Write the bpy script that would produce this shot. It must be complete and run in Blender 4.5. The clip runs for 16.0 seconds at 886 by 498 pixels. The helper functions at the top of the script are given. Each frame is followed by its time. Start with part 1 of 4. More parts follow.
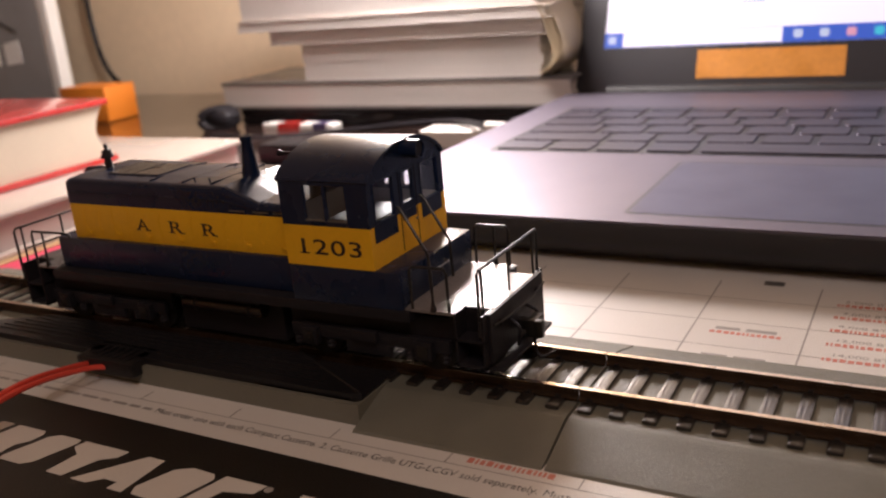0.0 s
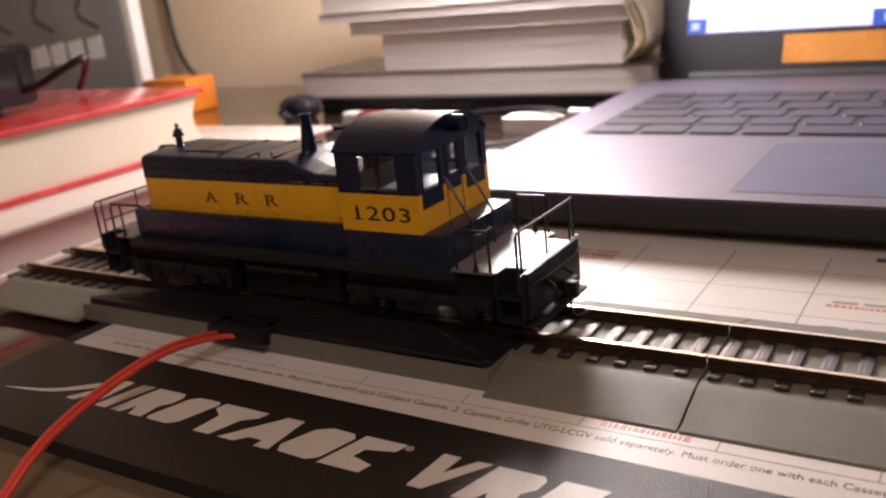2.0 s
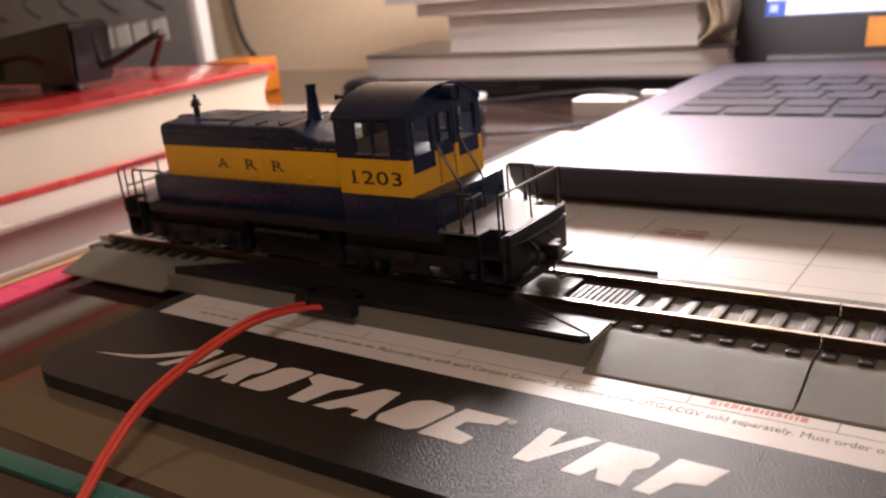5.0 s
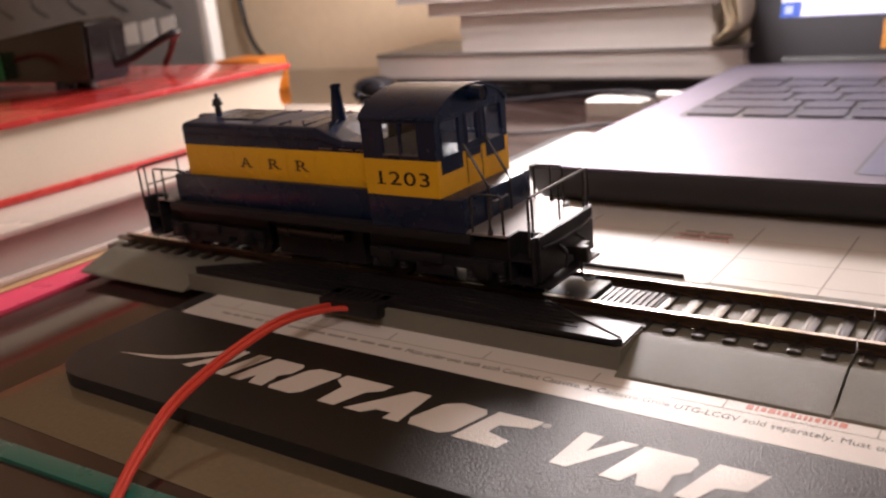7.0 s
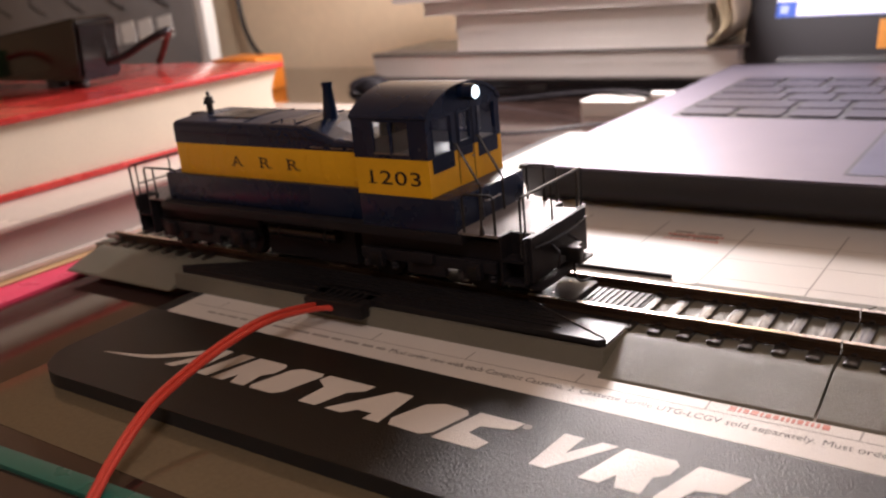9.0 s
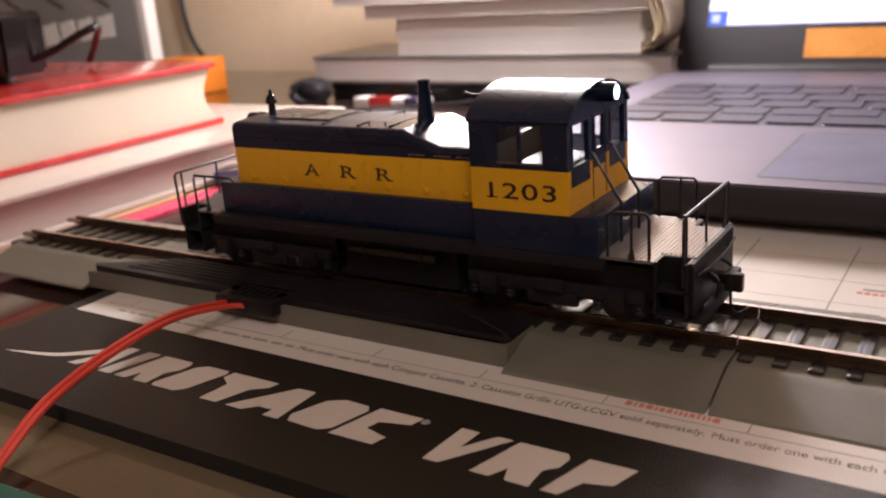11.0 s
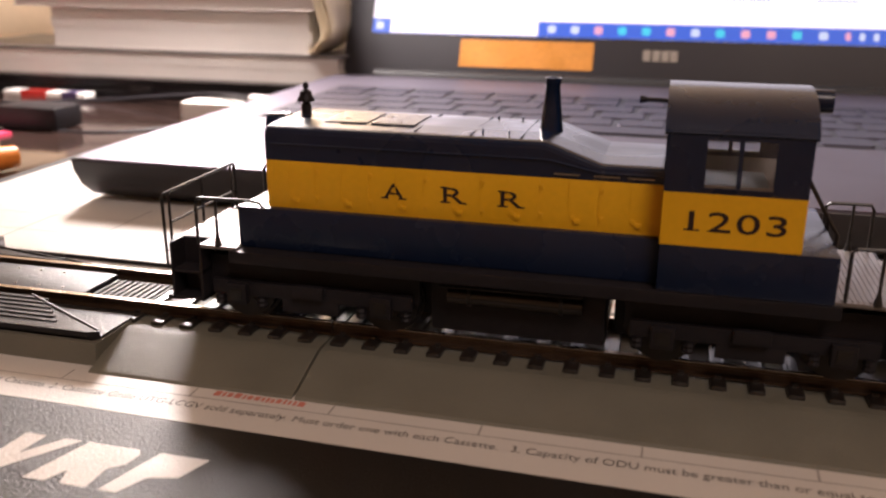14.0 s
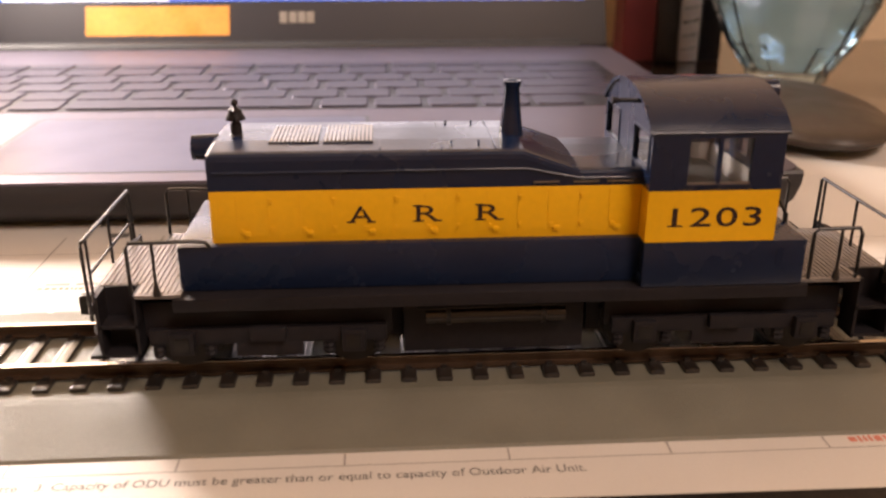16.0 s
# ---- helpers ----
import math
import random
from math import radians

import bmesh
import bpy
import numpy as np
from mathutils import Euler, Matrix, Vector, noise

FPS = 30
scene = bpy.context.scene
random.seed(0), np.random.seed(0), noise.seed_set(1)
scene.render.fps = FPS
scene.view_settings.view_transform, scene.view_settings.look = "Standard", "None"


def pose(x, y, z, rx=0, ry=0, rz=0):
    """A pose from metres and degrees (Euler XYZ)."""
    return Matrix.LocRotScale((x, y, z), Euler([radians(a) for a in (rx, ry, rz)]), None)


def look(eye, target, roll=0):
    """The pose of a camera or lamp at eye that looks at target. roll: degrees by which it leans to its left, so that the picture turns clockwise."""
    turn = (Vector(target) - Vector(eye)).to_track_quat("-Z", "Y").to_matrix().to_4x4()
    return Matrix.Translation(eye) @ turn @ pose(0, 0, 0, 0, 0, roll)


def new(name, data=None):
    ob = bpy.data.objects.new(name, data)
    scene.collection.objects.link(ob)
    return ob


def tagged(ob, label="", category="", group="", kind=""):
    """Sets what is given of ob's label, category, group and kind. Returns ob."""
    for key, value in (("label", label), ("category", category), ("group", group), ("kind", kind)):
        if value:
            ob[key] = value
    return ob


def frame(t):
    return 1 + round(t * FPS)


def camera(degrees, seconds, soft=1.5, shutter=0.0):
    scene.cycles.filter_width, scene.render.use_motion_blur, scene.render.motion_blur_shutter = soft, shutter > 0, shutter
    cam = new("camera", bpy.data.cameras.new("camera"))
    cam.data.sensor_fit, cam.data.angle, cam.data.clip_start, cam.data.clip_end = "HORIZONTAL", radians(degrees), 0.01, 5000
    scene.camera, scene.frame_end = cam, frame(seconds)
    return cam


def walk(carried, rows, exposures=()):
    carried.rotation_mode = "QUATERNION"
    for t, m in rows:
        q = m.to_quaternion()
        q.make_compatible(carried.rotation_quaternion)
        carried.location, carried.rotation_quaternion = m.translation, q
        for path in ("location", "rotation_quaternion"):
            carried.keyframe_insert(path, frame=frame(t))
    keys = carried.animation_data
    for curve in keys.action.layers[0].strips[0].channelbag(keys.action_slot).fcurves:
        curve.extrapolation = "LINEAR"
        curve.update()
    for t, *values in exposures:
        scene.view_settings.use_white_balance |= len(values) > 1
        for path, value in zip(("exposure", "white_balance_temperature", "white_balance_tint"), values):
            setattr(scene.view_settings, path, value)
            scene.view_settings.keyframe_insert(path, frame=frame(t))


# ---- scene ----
HFOV = 52.43


def eye(x, y, z, yaw, pitch, roll):
    """A camera pose from centimetres, heading, tilt and lean in degrees."""
    return pose(x / 100, y / 100, z / 100, 90 + pitch, 0, yaw) @ pose(0, 0, 0, 0, 0, roll)


PATH = [
    (0.0, eye(5.66, -15.45, 8.60, 29.77, -17.56, -5.21)),
    (0.5, eye(5.56, -15.78, 8.54, 30.47, -17.41, -5.27)),
    (1.0, eye(5.07, -16.38, 8.46, 31.76, -17.46, -5.81)),
    (1.5, eye(4.96, -16.51, 8.42, 32.63, -17.51, -6.15)),
    (2.0, eye(4.64, -16.80, 8.44, 33.30, -17.53, -6.12)),
    (2.5, eye(4.15, -17.08, 8.45, 34.73, -17.60, -6.17)),
    (3.0, eye(3.51, -17.42, 8.39, 35.47, -17.61, -6.07)),
    (3.5, eye(3.42, -17.55, 8.42, 35.96, -17.70, -6.13)),
    (4.0, eye(3.55, -17.24, 8.10, 36.29, -17.73, -6.14)),
    (6.5, eye(3.22, -17.19, 8.04, 36.27, -17.95, -5.72)),
    (7.0, eye(2.95, -17.44, 8.12, 36.39, -17.88, -5.67)),
    (7.5, eye(2.90, -17.53, 8.10, 36.42, -17.90, -5.59)),
    (8.0, eye(2.90, -17.46, 8.03, 36.52, -17.89, -5.54)),
    (10.5, eye(3.86, -16.67, 8.04, 35.29, -17.68, -5.10)),
    (11.0, eye(4.01, -16.63, 7.73, 33.44, -17.65, -4.33)),
    (11.5, eye(4.29, -16.66, 7.66, 30.61, -17.67, -3.47)),
    (12.0, eye(4.51, -16.18, 7.21, 27.08, -17.47, -2.42)),
    (12.5, eye(4.60, -16.02, 7.09, 23.69, -17.39, -1.74)),
    (13.0, eye(4.94, -15.88, 6.91, 20.62, -17.44, -0.74)),
    (13.5, eye(5.34, -15.74, 7.07, 18.09, -17.59, -0.17)),
    (14.0, eye(5.96, -15.60, 7.18, 14.48, -17.71, 0.45)),
    (14.5, eye(6.94, -15.23, 7.32, 7.72, -18.53, 0.91)),
    (15.0, eye(7.80, -14.97, 7.55, 3.79, -19.46, 0.51)),
    (15.5, eye(8.54, -14.78, 7.79, 0.72, -20.33, -0.12)),
    (16.0, eye(9.18, -14.85, 8.04, -3.74, -21.02, 0.06)),
]
EXPOSURES = (
    (0, -0.33, 6400, 10), (1.5, -0.2, 6150, 10), (4, -0.12, 6250, 10), (8, -0.12, 6200, 10), (10.5, -0.05, 6150, 10), (12.5, 0.15, 6100, 10),
    (13.5, 0.17, 6300, 10), (14.5, 0.2, 6650, 10), (15, 0.4, 6900, 10), (15.5, 0.45, 7000, 10), (16, 1.0, 7000, 10))
cam = camera(HFOV, 16.0, soft=2.2)
cam.data.dof.use_dof, cam.data.dof.focus_distance, cam.data.dof.aperture_fstop = True, 0.18, 26.0
walk(cam, PATH, EXPOSURES)

# the locomotive's way along the track, in centimetres
RUN = [
    (0.0, 4.81), (0.5, 4.80), (1.0, 4.76), (1.5, 4.65), (1.6, 4.45), (2.0, 2.82), (2.5, 0.77), (3.0, 0.00), (3.5, 0.00), (4.0, 0.00), (6.5, 0.00), (7.0, 0.00), (7.5, 0.00), (8.0, 0.00), (8.8, 0.05), (9.4, 0.85), (10.5, 4.00), (11.0, 5.67), (11.5, 7.46), (12.0, 9.31), (12.5, 11.16), (13.0, 12.98), (13.5, 14.83), (14.0, 16.70), (14.5, 18.58), (15.0, 20.43), (15.5, 22.33), (16.0, 24.13)]

# ---- light ----
world = bpy.data.worlds.new("room")
scene.world = world
world.use_nodes = True
world.node_tree.nodes["Background"].inputs[0].default_value = (1, 0.78, 0.68, 1)
world.node_tree.nodes["Background"].inputs[1].default_value = 0.17


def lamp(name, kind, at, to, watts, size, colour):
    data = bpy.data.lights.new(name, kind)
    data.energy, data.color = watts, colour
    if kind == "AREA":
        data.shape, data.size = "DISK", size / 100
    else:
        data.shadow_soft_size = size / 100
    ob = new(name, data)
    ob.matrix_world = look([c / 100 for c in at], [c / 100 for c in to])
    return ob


lamp("desk_lamp_light", "POINT", (-19, 28.2, 17.5), (-9, 5, 0), 7.5, 4, (1, 0.88, 0.85))
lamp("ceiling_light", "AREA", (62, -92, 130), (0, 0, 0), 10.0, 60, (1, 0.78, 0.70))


# ---- materials ----
def mat(name, col, rough=0.5, metal=0.0, var=0.15, fine=900.0, coarse=60.0, bump=0.0, coat=0.0, spread=0.08, gloss=0.5):
    m = bpy.data.materials.new(name)
    m.use_nodes = True
    nt = m.node_tree
    b = nt.nodes["Principled BSDF"]
    where = nt.nodes.new("ShaderNodeTexCoord")
    noises = []
    for scale in (fine, coarse):
        n = nt.nodes.new("ShaderNodeTexNoise")
        n.inputs["Scale"].default_value, n.inputs["Detail"].default_value = scale, 4
        nt.links.new(where.outputs["Object"], n.inputs["Vector"])
        noises.append(n)
    mix = nt.nodes.new("ShaderNodeMath")
    mix.operation = "ADD"
    nt.links.new(noises[0].outputs["Fac"], mix.inputs[0])
    nt.links.new(noises[1].outputs["Fac"], mix.inputs[1])
    ramp = nt.nodes.new("ShaderNodeMapRange")
    ramp.inputs["From Min"].default_value, ramp.inputs["From Max"].default_value = 0.6, 1.4
    ramp.inputs["To Min"].default_value, ramp.inputs["To Max"].default_value = 1 - var, 1 + var
    nt.links.new(mix.outputs[0], ramp.inputs["Value"])
    tint = nt.nodes.new("ShaderNodeVectorMath")
    tint.operation = "SCALE"
    tint.inputs[0].default_value = col
    nt.links.new(ramp.outputs["Result"], tint.inputs["Scale"])
    nt.links.new(tint.outputs["Vector"], b.inputs["Base Color"])
    worn = nt.nodes.new("ShaderNodeMapRange")
    worn.inputs["From Min"].default_value, worn.inputs["From Max"].default_value = 0.35, 0.65
    worn.inputs["To Min"].default_value, worn.inputs["To Max"].default_value = max(0.02, rough - spread), min(1, rough + spread)
    nt.links.new(noises[1].outputs["Fac"], worn.inputs["Value"])
    nt.links.new(worn.outputs["Result"], b.inputs["Roughness"])
    b.inputs["Metallic"].default_value = metal
    b.inputs["Specular IOR Level"].default_value = gloss
    b.inputs["Coat Weight"].default_value = coat
    b.inputs["Coat Roughness"].default_value = 0.12
    if bump:
        bp = nt.nodes.new("ShaderNodeBump")
        bp.inputs["Strength"].default_value, bp.inputs["Distance"].default_value = bump, 0.0004
        nt.links.new(noises[0].outputs["Fac"], bp.inputs["Height"])
        nt.links.new(bp.outputs["Normal"], b.inputs["Normal"])
    return m


def glow(name, col, strength):
    m = bpy.data.materials.new(name)
    m.use_nodes = True
    b = m.node_tree.nodes["Principled BSDF"]
    b.inputs["Base Color"].default_value = (*[c * 0.3 for c in col], 1)
    b.inputs["Emission Color"].default_value = (*col, 1)
    b.inputs["Emission Strength"].default_value = strength
    return m


def clear(name, col=(1, 1, 1), rough=0.02, ior=1.45):
    m = bpy.data.materials.new(name)
    m.use_nodes = True
    b = m.node_tree.nodes["Principled BSDF"]
    b.inputs["Base Color"].default_value = (*col, 1)
    b.inputs["Roughness"].default_value, b.inputs["IOR"].default_value = rough, ior
    b.inputs["Transmission Weight"].default_value = 1
    return m


YELLOW = mat("yellow_paint", (0.78, 0.42, 0.010), 0.42, var=0.07, bump=0.08)
NAVY = mat("navy_paint", (0.0056, 0.0130, 0.038), 0.27, var=0.15, bump=0.05, gloss=0.5)
BLACK = mat("black_plastic", (0.015, 0.0135, 0.016), 0.45, var=0.25, bump=0.1, gloss=0.2)
WIRE_BLACK = mat("black_handrail", (0.014, 0.013, 0.013), 0.35)
STEEL = mat("worn_steel", (0.32, 0.30, 0.27), 0.32, metal=0.9)
TREAD = mat("tread_plate_grey", (0.26, 0.24, 0.23), 0.36, metal=0.5)
RAIL = mat("brown_weathered_rail", (0.085, 0.055, 0.036), 0.36, metal=0.75, var=0.3, fine=500, coarse=90)
RAIL_TOP = mat("bright_rail_head", (0.60, 0.51, 0.42), 0.25, metal=1.0, var=0.15)
TIE = mat("brown_black_tie", (0.013, 0.011, 0.010), 0.32, var=0.35, fine=900, bump=0.6, coat=0.4)
def grain(m, along, strength):
    """Adds streaks of relief that run along one axis, as on sawn wood."""
    nt = m.node_tree
    b = nt.nodes["Principled BSDF"]
    where, shape, n, bp = (nt.nodes.new(k) for k in ("ShaderNodeTexCoord", "ShaderNodeMapping", "ShaderNodeTexNoise", "ShaderNodeBump"))
    shape.inputs["Scale"].default_value = [60 if c == along else 1900 for c in "xyz"]
    n.inputs["Scale"].default_value, n.inputs["Detail"].default_value, n.inputs["Distortion"].default_value = 1.0, 3, 0.6
    bp.inputs["Strength"].default_value, bp.inputs["Distance"].default_value = strength, 0.0003
    nt.links.new(where.outputs["Object"], shape.inputs["Vector"])
    nt.links.new(shape.outputs["Vector"], n.inputs["Vector"])
    nt.links.new(n.outputs["Fac"], bp.inputs["Height"])
    nt.links.new(bp.outputs["Normal"], b.inputs["Normal"])
    nt.links.new(bp.outputs["Normal"], b.inputs["Coat Normal"])


grain(TIE, "y", 0.8)
BALLAST = mat("grey_roadbed_plastic", (0.148, 0.143, 0.112), 0.44, var=0.2, fine=4200, coarse=80, bump=0.5)
RERAIL = mat("black_rerailer_plastic", (0.012, 0.011, 0.012), 0.40, var=0.45, fine=1500, bump=0.3, gloss=0.28)
RED_WIRE = mat("red_wire", (0.62, 0.06, 0.04), 0.38, var=0.08)
PRINT_BLACK = mat("black_textured_print", (0.008, 0.007, 0.007), 0.38, var=0.35, fine=2300, coarse=25, bump=0.6, spread=0.02, gloss=0.40)
PRINT_WHITE = mat("white_textured_print", (0.64, 0.61, 0.57), 0.42, var=0.05, fine=2200, coarse=40, bump=0.35)
INK = mat("grey_ink", (0.10, 0.095, 0.09), 0.5)
INK_RED = mat("red_ink", (0.58, 0.20, 0.15), 0.5, var=0.2, fine=2500)
INK_PALE = mat("pale_grey_ink", (0.30, 0.28, 0.26), 0.5, var=0.2, fine=2500)
LOGO = mat("off_white_print", (0.62, 0.58, 0.53), 0.45, var=0.06, fine=2200, bump=0.3)
PAD_SIDE = mat("black_foam_edge", (0.012, 0.012, 0.013), 0.6)
SILVER = mat("silver_laptop_shell", (0.125, 0.111, 0.141), 0.52, metal=0.9, spread=0.03, var=0.04, fine=3000, coarse=20)
SHELL_DARK = mat("dark_grey_laptop_shell", (0.016, 0.0145, 0.018), 0.48, var=0.05, spread=0.02, coarse=25)
KEY = mat("grey_key", (0.030, 0.025, 0.043), 0.50, metal=0.6, var=0.05, spread=0.03)
WELL = mat("dark_key_surround", (0.010, 0.009, 0.012), 0.5, metal=0.5)
WHEEL = mat("blackened_wheel_metal", (0.025, 0.023, 0.022), 0.4, metal=0.6)
TOUCH = mat("smooth_touchpad", (0.024, 0.019, 0.050), 0.34, metal=0.9, var=0.03, spread=0.015)
ORANGE_STICKER = mat("orange_sticker", (0.50, 0.20, 0.025), 0.5, var=0.18, fine=400, coarse=110)
RED_COVER = mat("glossy_red_cover", (0.50, 0.035, 0.03), 0.24, var=0.25, coarse=45, coat=0.9)
PAGES = mat("cream_page_edges", (0.62, 0.55, 0.44), 0.8, var=0.08, fine=1500, coarse=30, bump=0.08)
WHITE_PAGES = mat("white_page_edges", (0.48, 0.45, 0.42), 0.8, var=0.08, fine=1500, coarse=30, bump=0.08)
PALE_COVER = mat("pale_glossy_cover", (0.56, 0.49, 0.44), 0.22, var=0.1, coarse=20, coat=0.5)
TAN_COVER = mat("tan_card_cover", (0.50, 0.33, 0.17), 0.5, var=0.12)
PINK = mat("pink_folder_plastic", (0.72, 0.06, 0.14), 0.32, var=0.08)
GREY_COVER = mat("grey_printed_cover", (0.13, 0.12, 0.115), 0.45, var=0.35, coarse=40)
DESK = mat("dark_glossy_desk_top", (0.040, 0.024, 0.020), 0.06, var=0.45, fine=90, coarse=12, coat=0.5, spread=0.03)
# cream put into the colour for the pale reflecting area of the desk
CREAM_DESK = mat("cream_desk_patch", (0.15, 0.12, 0.075), 0.06, var=0.12, coarse=15, spread=0.02)
TEAL = mat("teal_folder", (0.015, 0.13, 0.10), 0.3, var=0.1)
WALL = mat("beige_wall_paint", (0.76, 0.60, 0.41), 0.75, var=0.06, fine=120, coarse=6, bump=0.2)
CEILING = mat("white_ceiling_paint", (0.75, 0.72, 0.66), 0.85, var=0.04)
CARPET = mat("brown_carpet", (0.16, 0.12, 0.09), 0.95, var=0.3, fine=400)
BOX_GREY = mat("dark_grey_box_card", (0.25, 0.24, 0.235), 0.55, var=0.3, coarse=18)
BOX_WHITE = mat("white_box_card", (0.84, 0.83, 0.80), 0.55, var=0.05)
ORANGE = mat("orange_card", (0.72, 0.22, 0.02), 0.5, var=0.08)
WHITE_PLASTIC = mat("white_plastic", (0.66, 0.63, 0.58), 0.4, var=0.06)
PACK = mat("glossy_black_plastic", (0.012, 0.009, 0.008), 0.18, var=0.3, coarse=70, spread=0.06)
AMBER = mat("amber_plastic", (0.46, 0.28, 0.09), 0.25, var=0.25, coarse=150)
VIOLET = mat("dark_violet_plastic", (0.05, 0.035, 0.09), 0.3)
GREEN = mat("green_plastic", (0.03, 0.16, 0.05), 0.4)
LEATHER = mat("dark_brown_leather", (0.034, 0.024, 0.018), 0.42, var=0.3, fine=500, bump=0.4)
MAROON = mat("maroon_cloth_spine", (0.16, 0.02, 0.02), 0.6, var=0.2)
SCREEN = glow("bright_screen_page", (0.93, 0.87, 1.0), 0.98)
TASKBAR = glow("blue_taskbar", (0.03, 0.10, 0.55), 0.9)
ICON_CYAN = glow("cyan_icon", (0.05, 0.55, 0.75), 0.8)
ICON_PINK = glow("pink_icon", (0.75, 0.35, 0.5), 0.8)
ICON_PALE = glow("pale_icon", (0.55, 0.62, 0.85), 0.8)
BULB = glow("lit_headlight", (0.82, 0.93, 1.0), 4.0)
# the blue tint stands in for blue light glinting in clear glass
GLASS = clear("blue_glint_glass", (0.62, 0.82, 1.0))
GREY_COVER_CAB = mat("pale_grey_plastic", (0.10, 0.097, 0.094), 0.45, var=0.3)
LINING = mat("pale_grey_cab_lining", (0.38, 0.34, 0.31), 0.5, var=0.15)
PANE = clear("clear_window_plastic", (0.85, 0.88, 0.9))
WATER = clear("water", (0.85, 0.95, 1.0), 0.0, 1.33)


# ---- shapes, in centimetres ----
def block(bm, x0, x1, y0, y1, z0, z1, bevel=0.0):
    made = bmesh.ops.create_cube(bm, size=1)["verts"]
    for v in made:
        v.co = ((x0 + x1) / 2 + v.co.x * (x1 - x0), (y0 + y1) / 2 + v.co.y * (y1 - y0), (z0 + z1) / 2 + v.co.z * (z1 - z0))
    if bevel:
        edges = {e for v in made for e in v.link_edges}
        bmesh.ops.bevel(bm, geom=list(edges), offset=bevel, segments=2, profile=0.6, affect="EDGES")
    return bm


def prism(bm, outline, axis, a, b):
    """Extrudes an outline of two coordinates along the axis left out, from a to b."""
    def at(p, h):
        return {"x": (h, p[0], p[1]), "y": (p[0], h, p[1]), "z": (p[0], p[1], h)}[axis]
    low = [bm.verts.new(at(p, a)) for p in outline]
    high = [bm.verts.new(at(p, b)) for p in outline]
    bm.faces.new(low)
    bm.faces.new(high)
    for i in range(len(outline)):
        j = (i + 1) % len(outline)
        bm.faces.new((low[i], low[j], high[j], high[i]))
    bmesh.ops.recalc_face_normals(bm, faces=bm.faces[:])
    return bm


def rod(bm, p, q, r, r2=None, sides=12):
    p, q = Vector(p), Vector(q)
    turn = (q - p).to_track_quat("Z", "Y").to_matrix().to_4x4()
    bmesh.ops.create_cone(bm, cap_ends=True, segments=sides, radius1=r, radius2=r if r2 is None else r2, depth=(q - p).length,
                          matrix=Matrix.Translation((p + q) / 2) @ turn)
    return bm


def tube(bm, points, r, sides=8):
    """A bent round wire through the points."""
    pts = [Vector(p) for p in points]
    rings = []
    for i, p in enumerate(pts):
        way = (pts[min(i + 1, len(pts) - 1)] - pts[max(i - 1, 0)]).normalized()
        side = way.cross(Vector((0.13, 0.21, 1))).normalized()
        up = side.cross(way)
        rings.append([bm.verts.new(p + r * (math.cos(a) * side + math.sin(a) * up)) for a in (2 * math.pi * k / sides for k in range(sides))])
    for a, b in zip(rings, rings[1:]):
        for k in range(sides):
            bm.faces.new((a[k], a[(k + 1) % sides], b[(k + 1) % sides], b[k]))
    bm.faces.new(rings[0][::-1])
    bm.faces.new(rings[-1])
    return bm


def curve(points, steps=8):
    """Points of a smooth line (Catmull-Rom) through the given ones."""
    pts = [Vector(p) for p in points]
    pts = [2 * pts[0] - pts[1]] + pts + [2 * pts[-1] - pts[-2]]
    out = []
    for i in range(1, len(pts) - 2):
        a, b, c, d = pts[i - 1:i + 3]
        for k in range(steps):
            t = k / steps
            out.append(0.5 * (2 * b + (c - a) * t + (2 * a - 5 * b + 4 * c - d) * t * t + (3 * b - a - 3 * c + d) * t ** 3))
    return out + [pts[-2]]


def lathe(bm, profile, centre, sides=20):
    """Turns a profile of (radius, height) about a standing axis."""
    x, y = centre
    rings = [[bm.verts.new((x + r * math.cos(2 * math.pi * k / sides), y + r * math.sin(2 * math.pi * k / sides), z)) for k in range(sides)] for r, z in profile]
    for a, b in zip(rings, rings[1:]):
        for k in range(sides):
            bm.faces.new((a[k], a[(k + 1) % sides], b[(k + 1) % sides], b[k]))
    bm.faces.new(rings[0][::-1])
    bm.faces.new(rings[-1])
    return bm


def mesh(name, bm, material, smooth=False):
    bmesh.ops.scale(bm, vec=(0.01, 0.01, 0.01), verts=bm.verts)
    bmesh.ops.recalc_face_normals(bm, faces=bm.faces[:])
    data = bpy.data.meshes.new(name)
    bm.to_mesh(data)
    bm.free()
    data.materials.append(material)
    if smooth:
        for poly in data.polygons:
            poly.use_smooth = True
        data.set_sharp_from_angle(angle=radians(38))
    return data


def part(name, bm, material, parent=None, label="", smooth=True):
    ob = new(name, mesh(name, bm, material, smooth))
    ob.parent = parent
    if label:
        tagged(ob, label)
    return ob


def thing(name, label, category, group="", kind=""):
    return tagged(new(name), label, category, group, kind)


def B():
    return bmesh.new()


def box_part(name, span, material, parent=None, bevel=0.0, label=""):
    return part(name, block(B(), *span, bevel), material, parent, label)


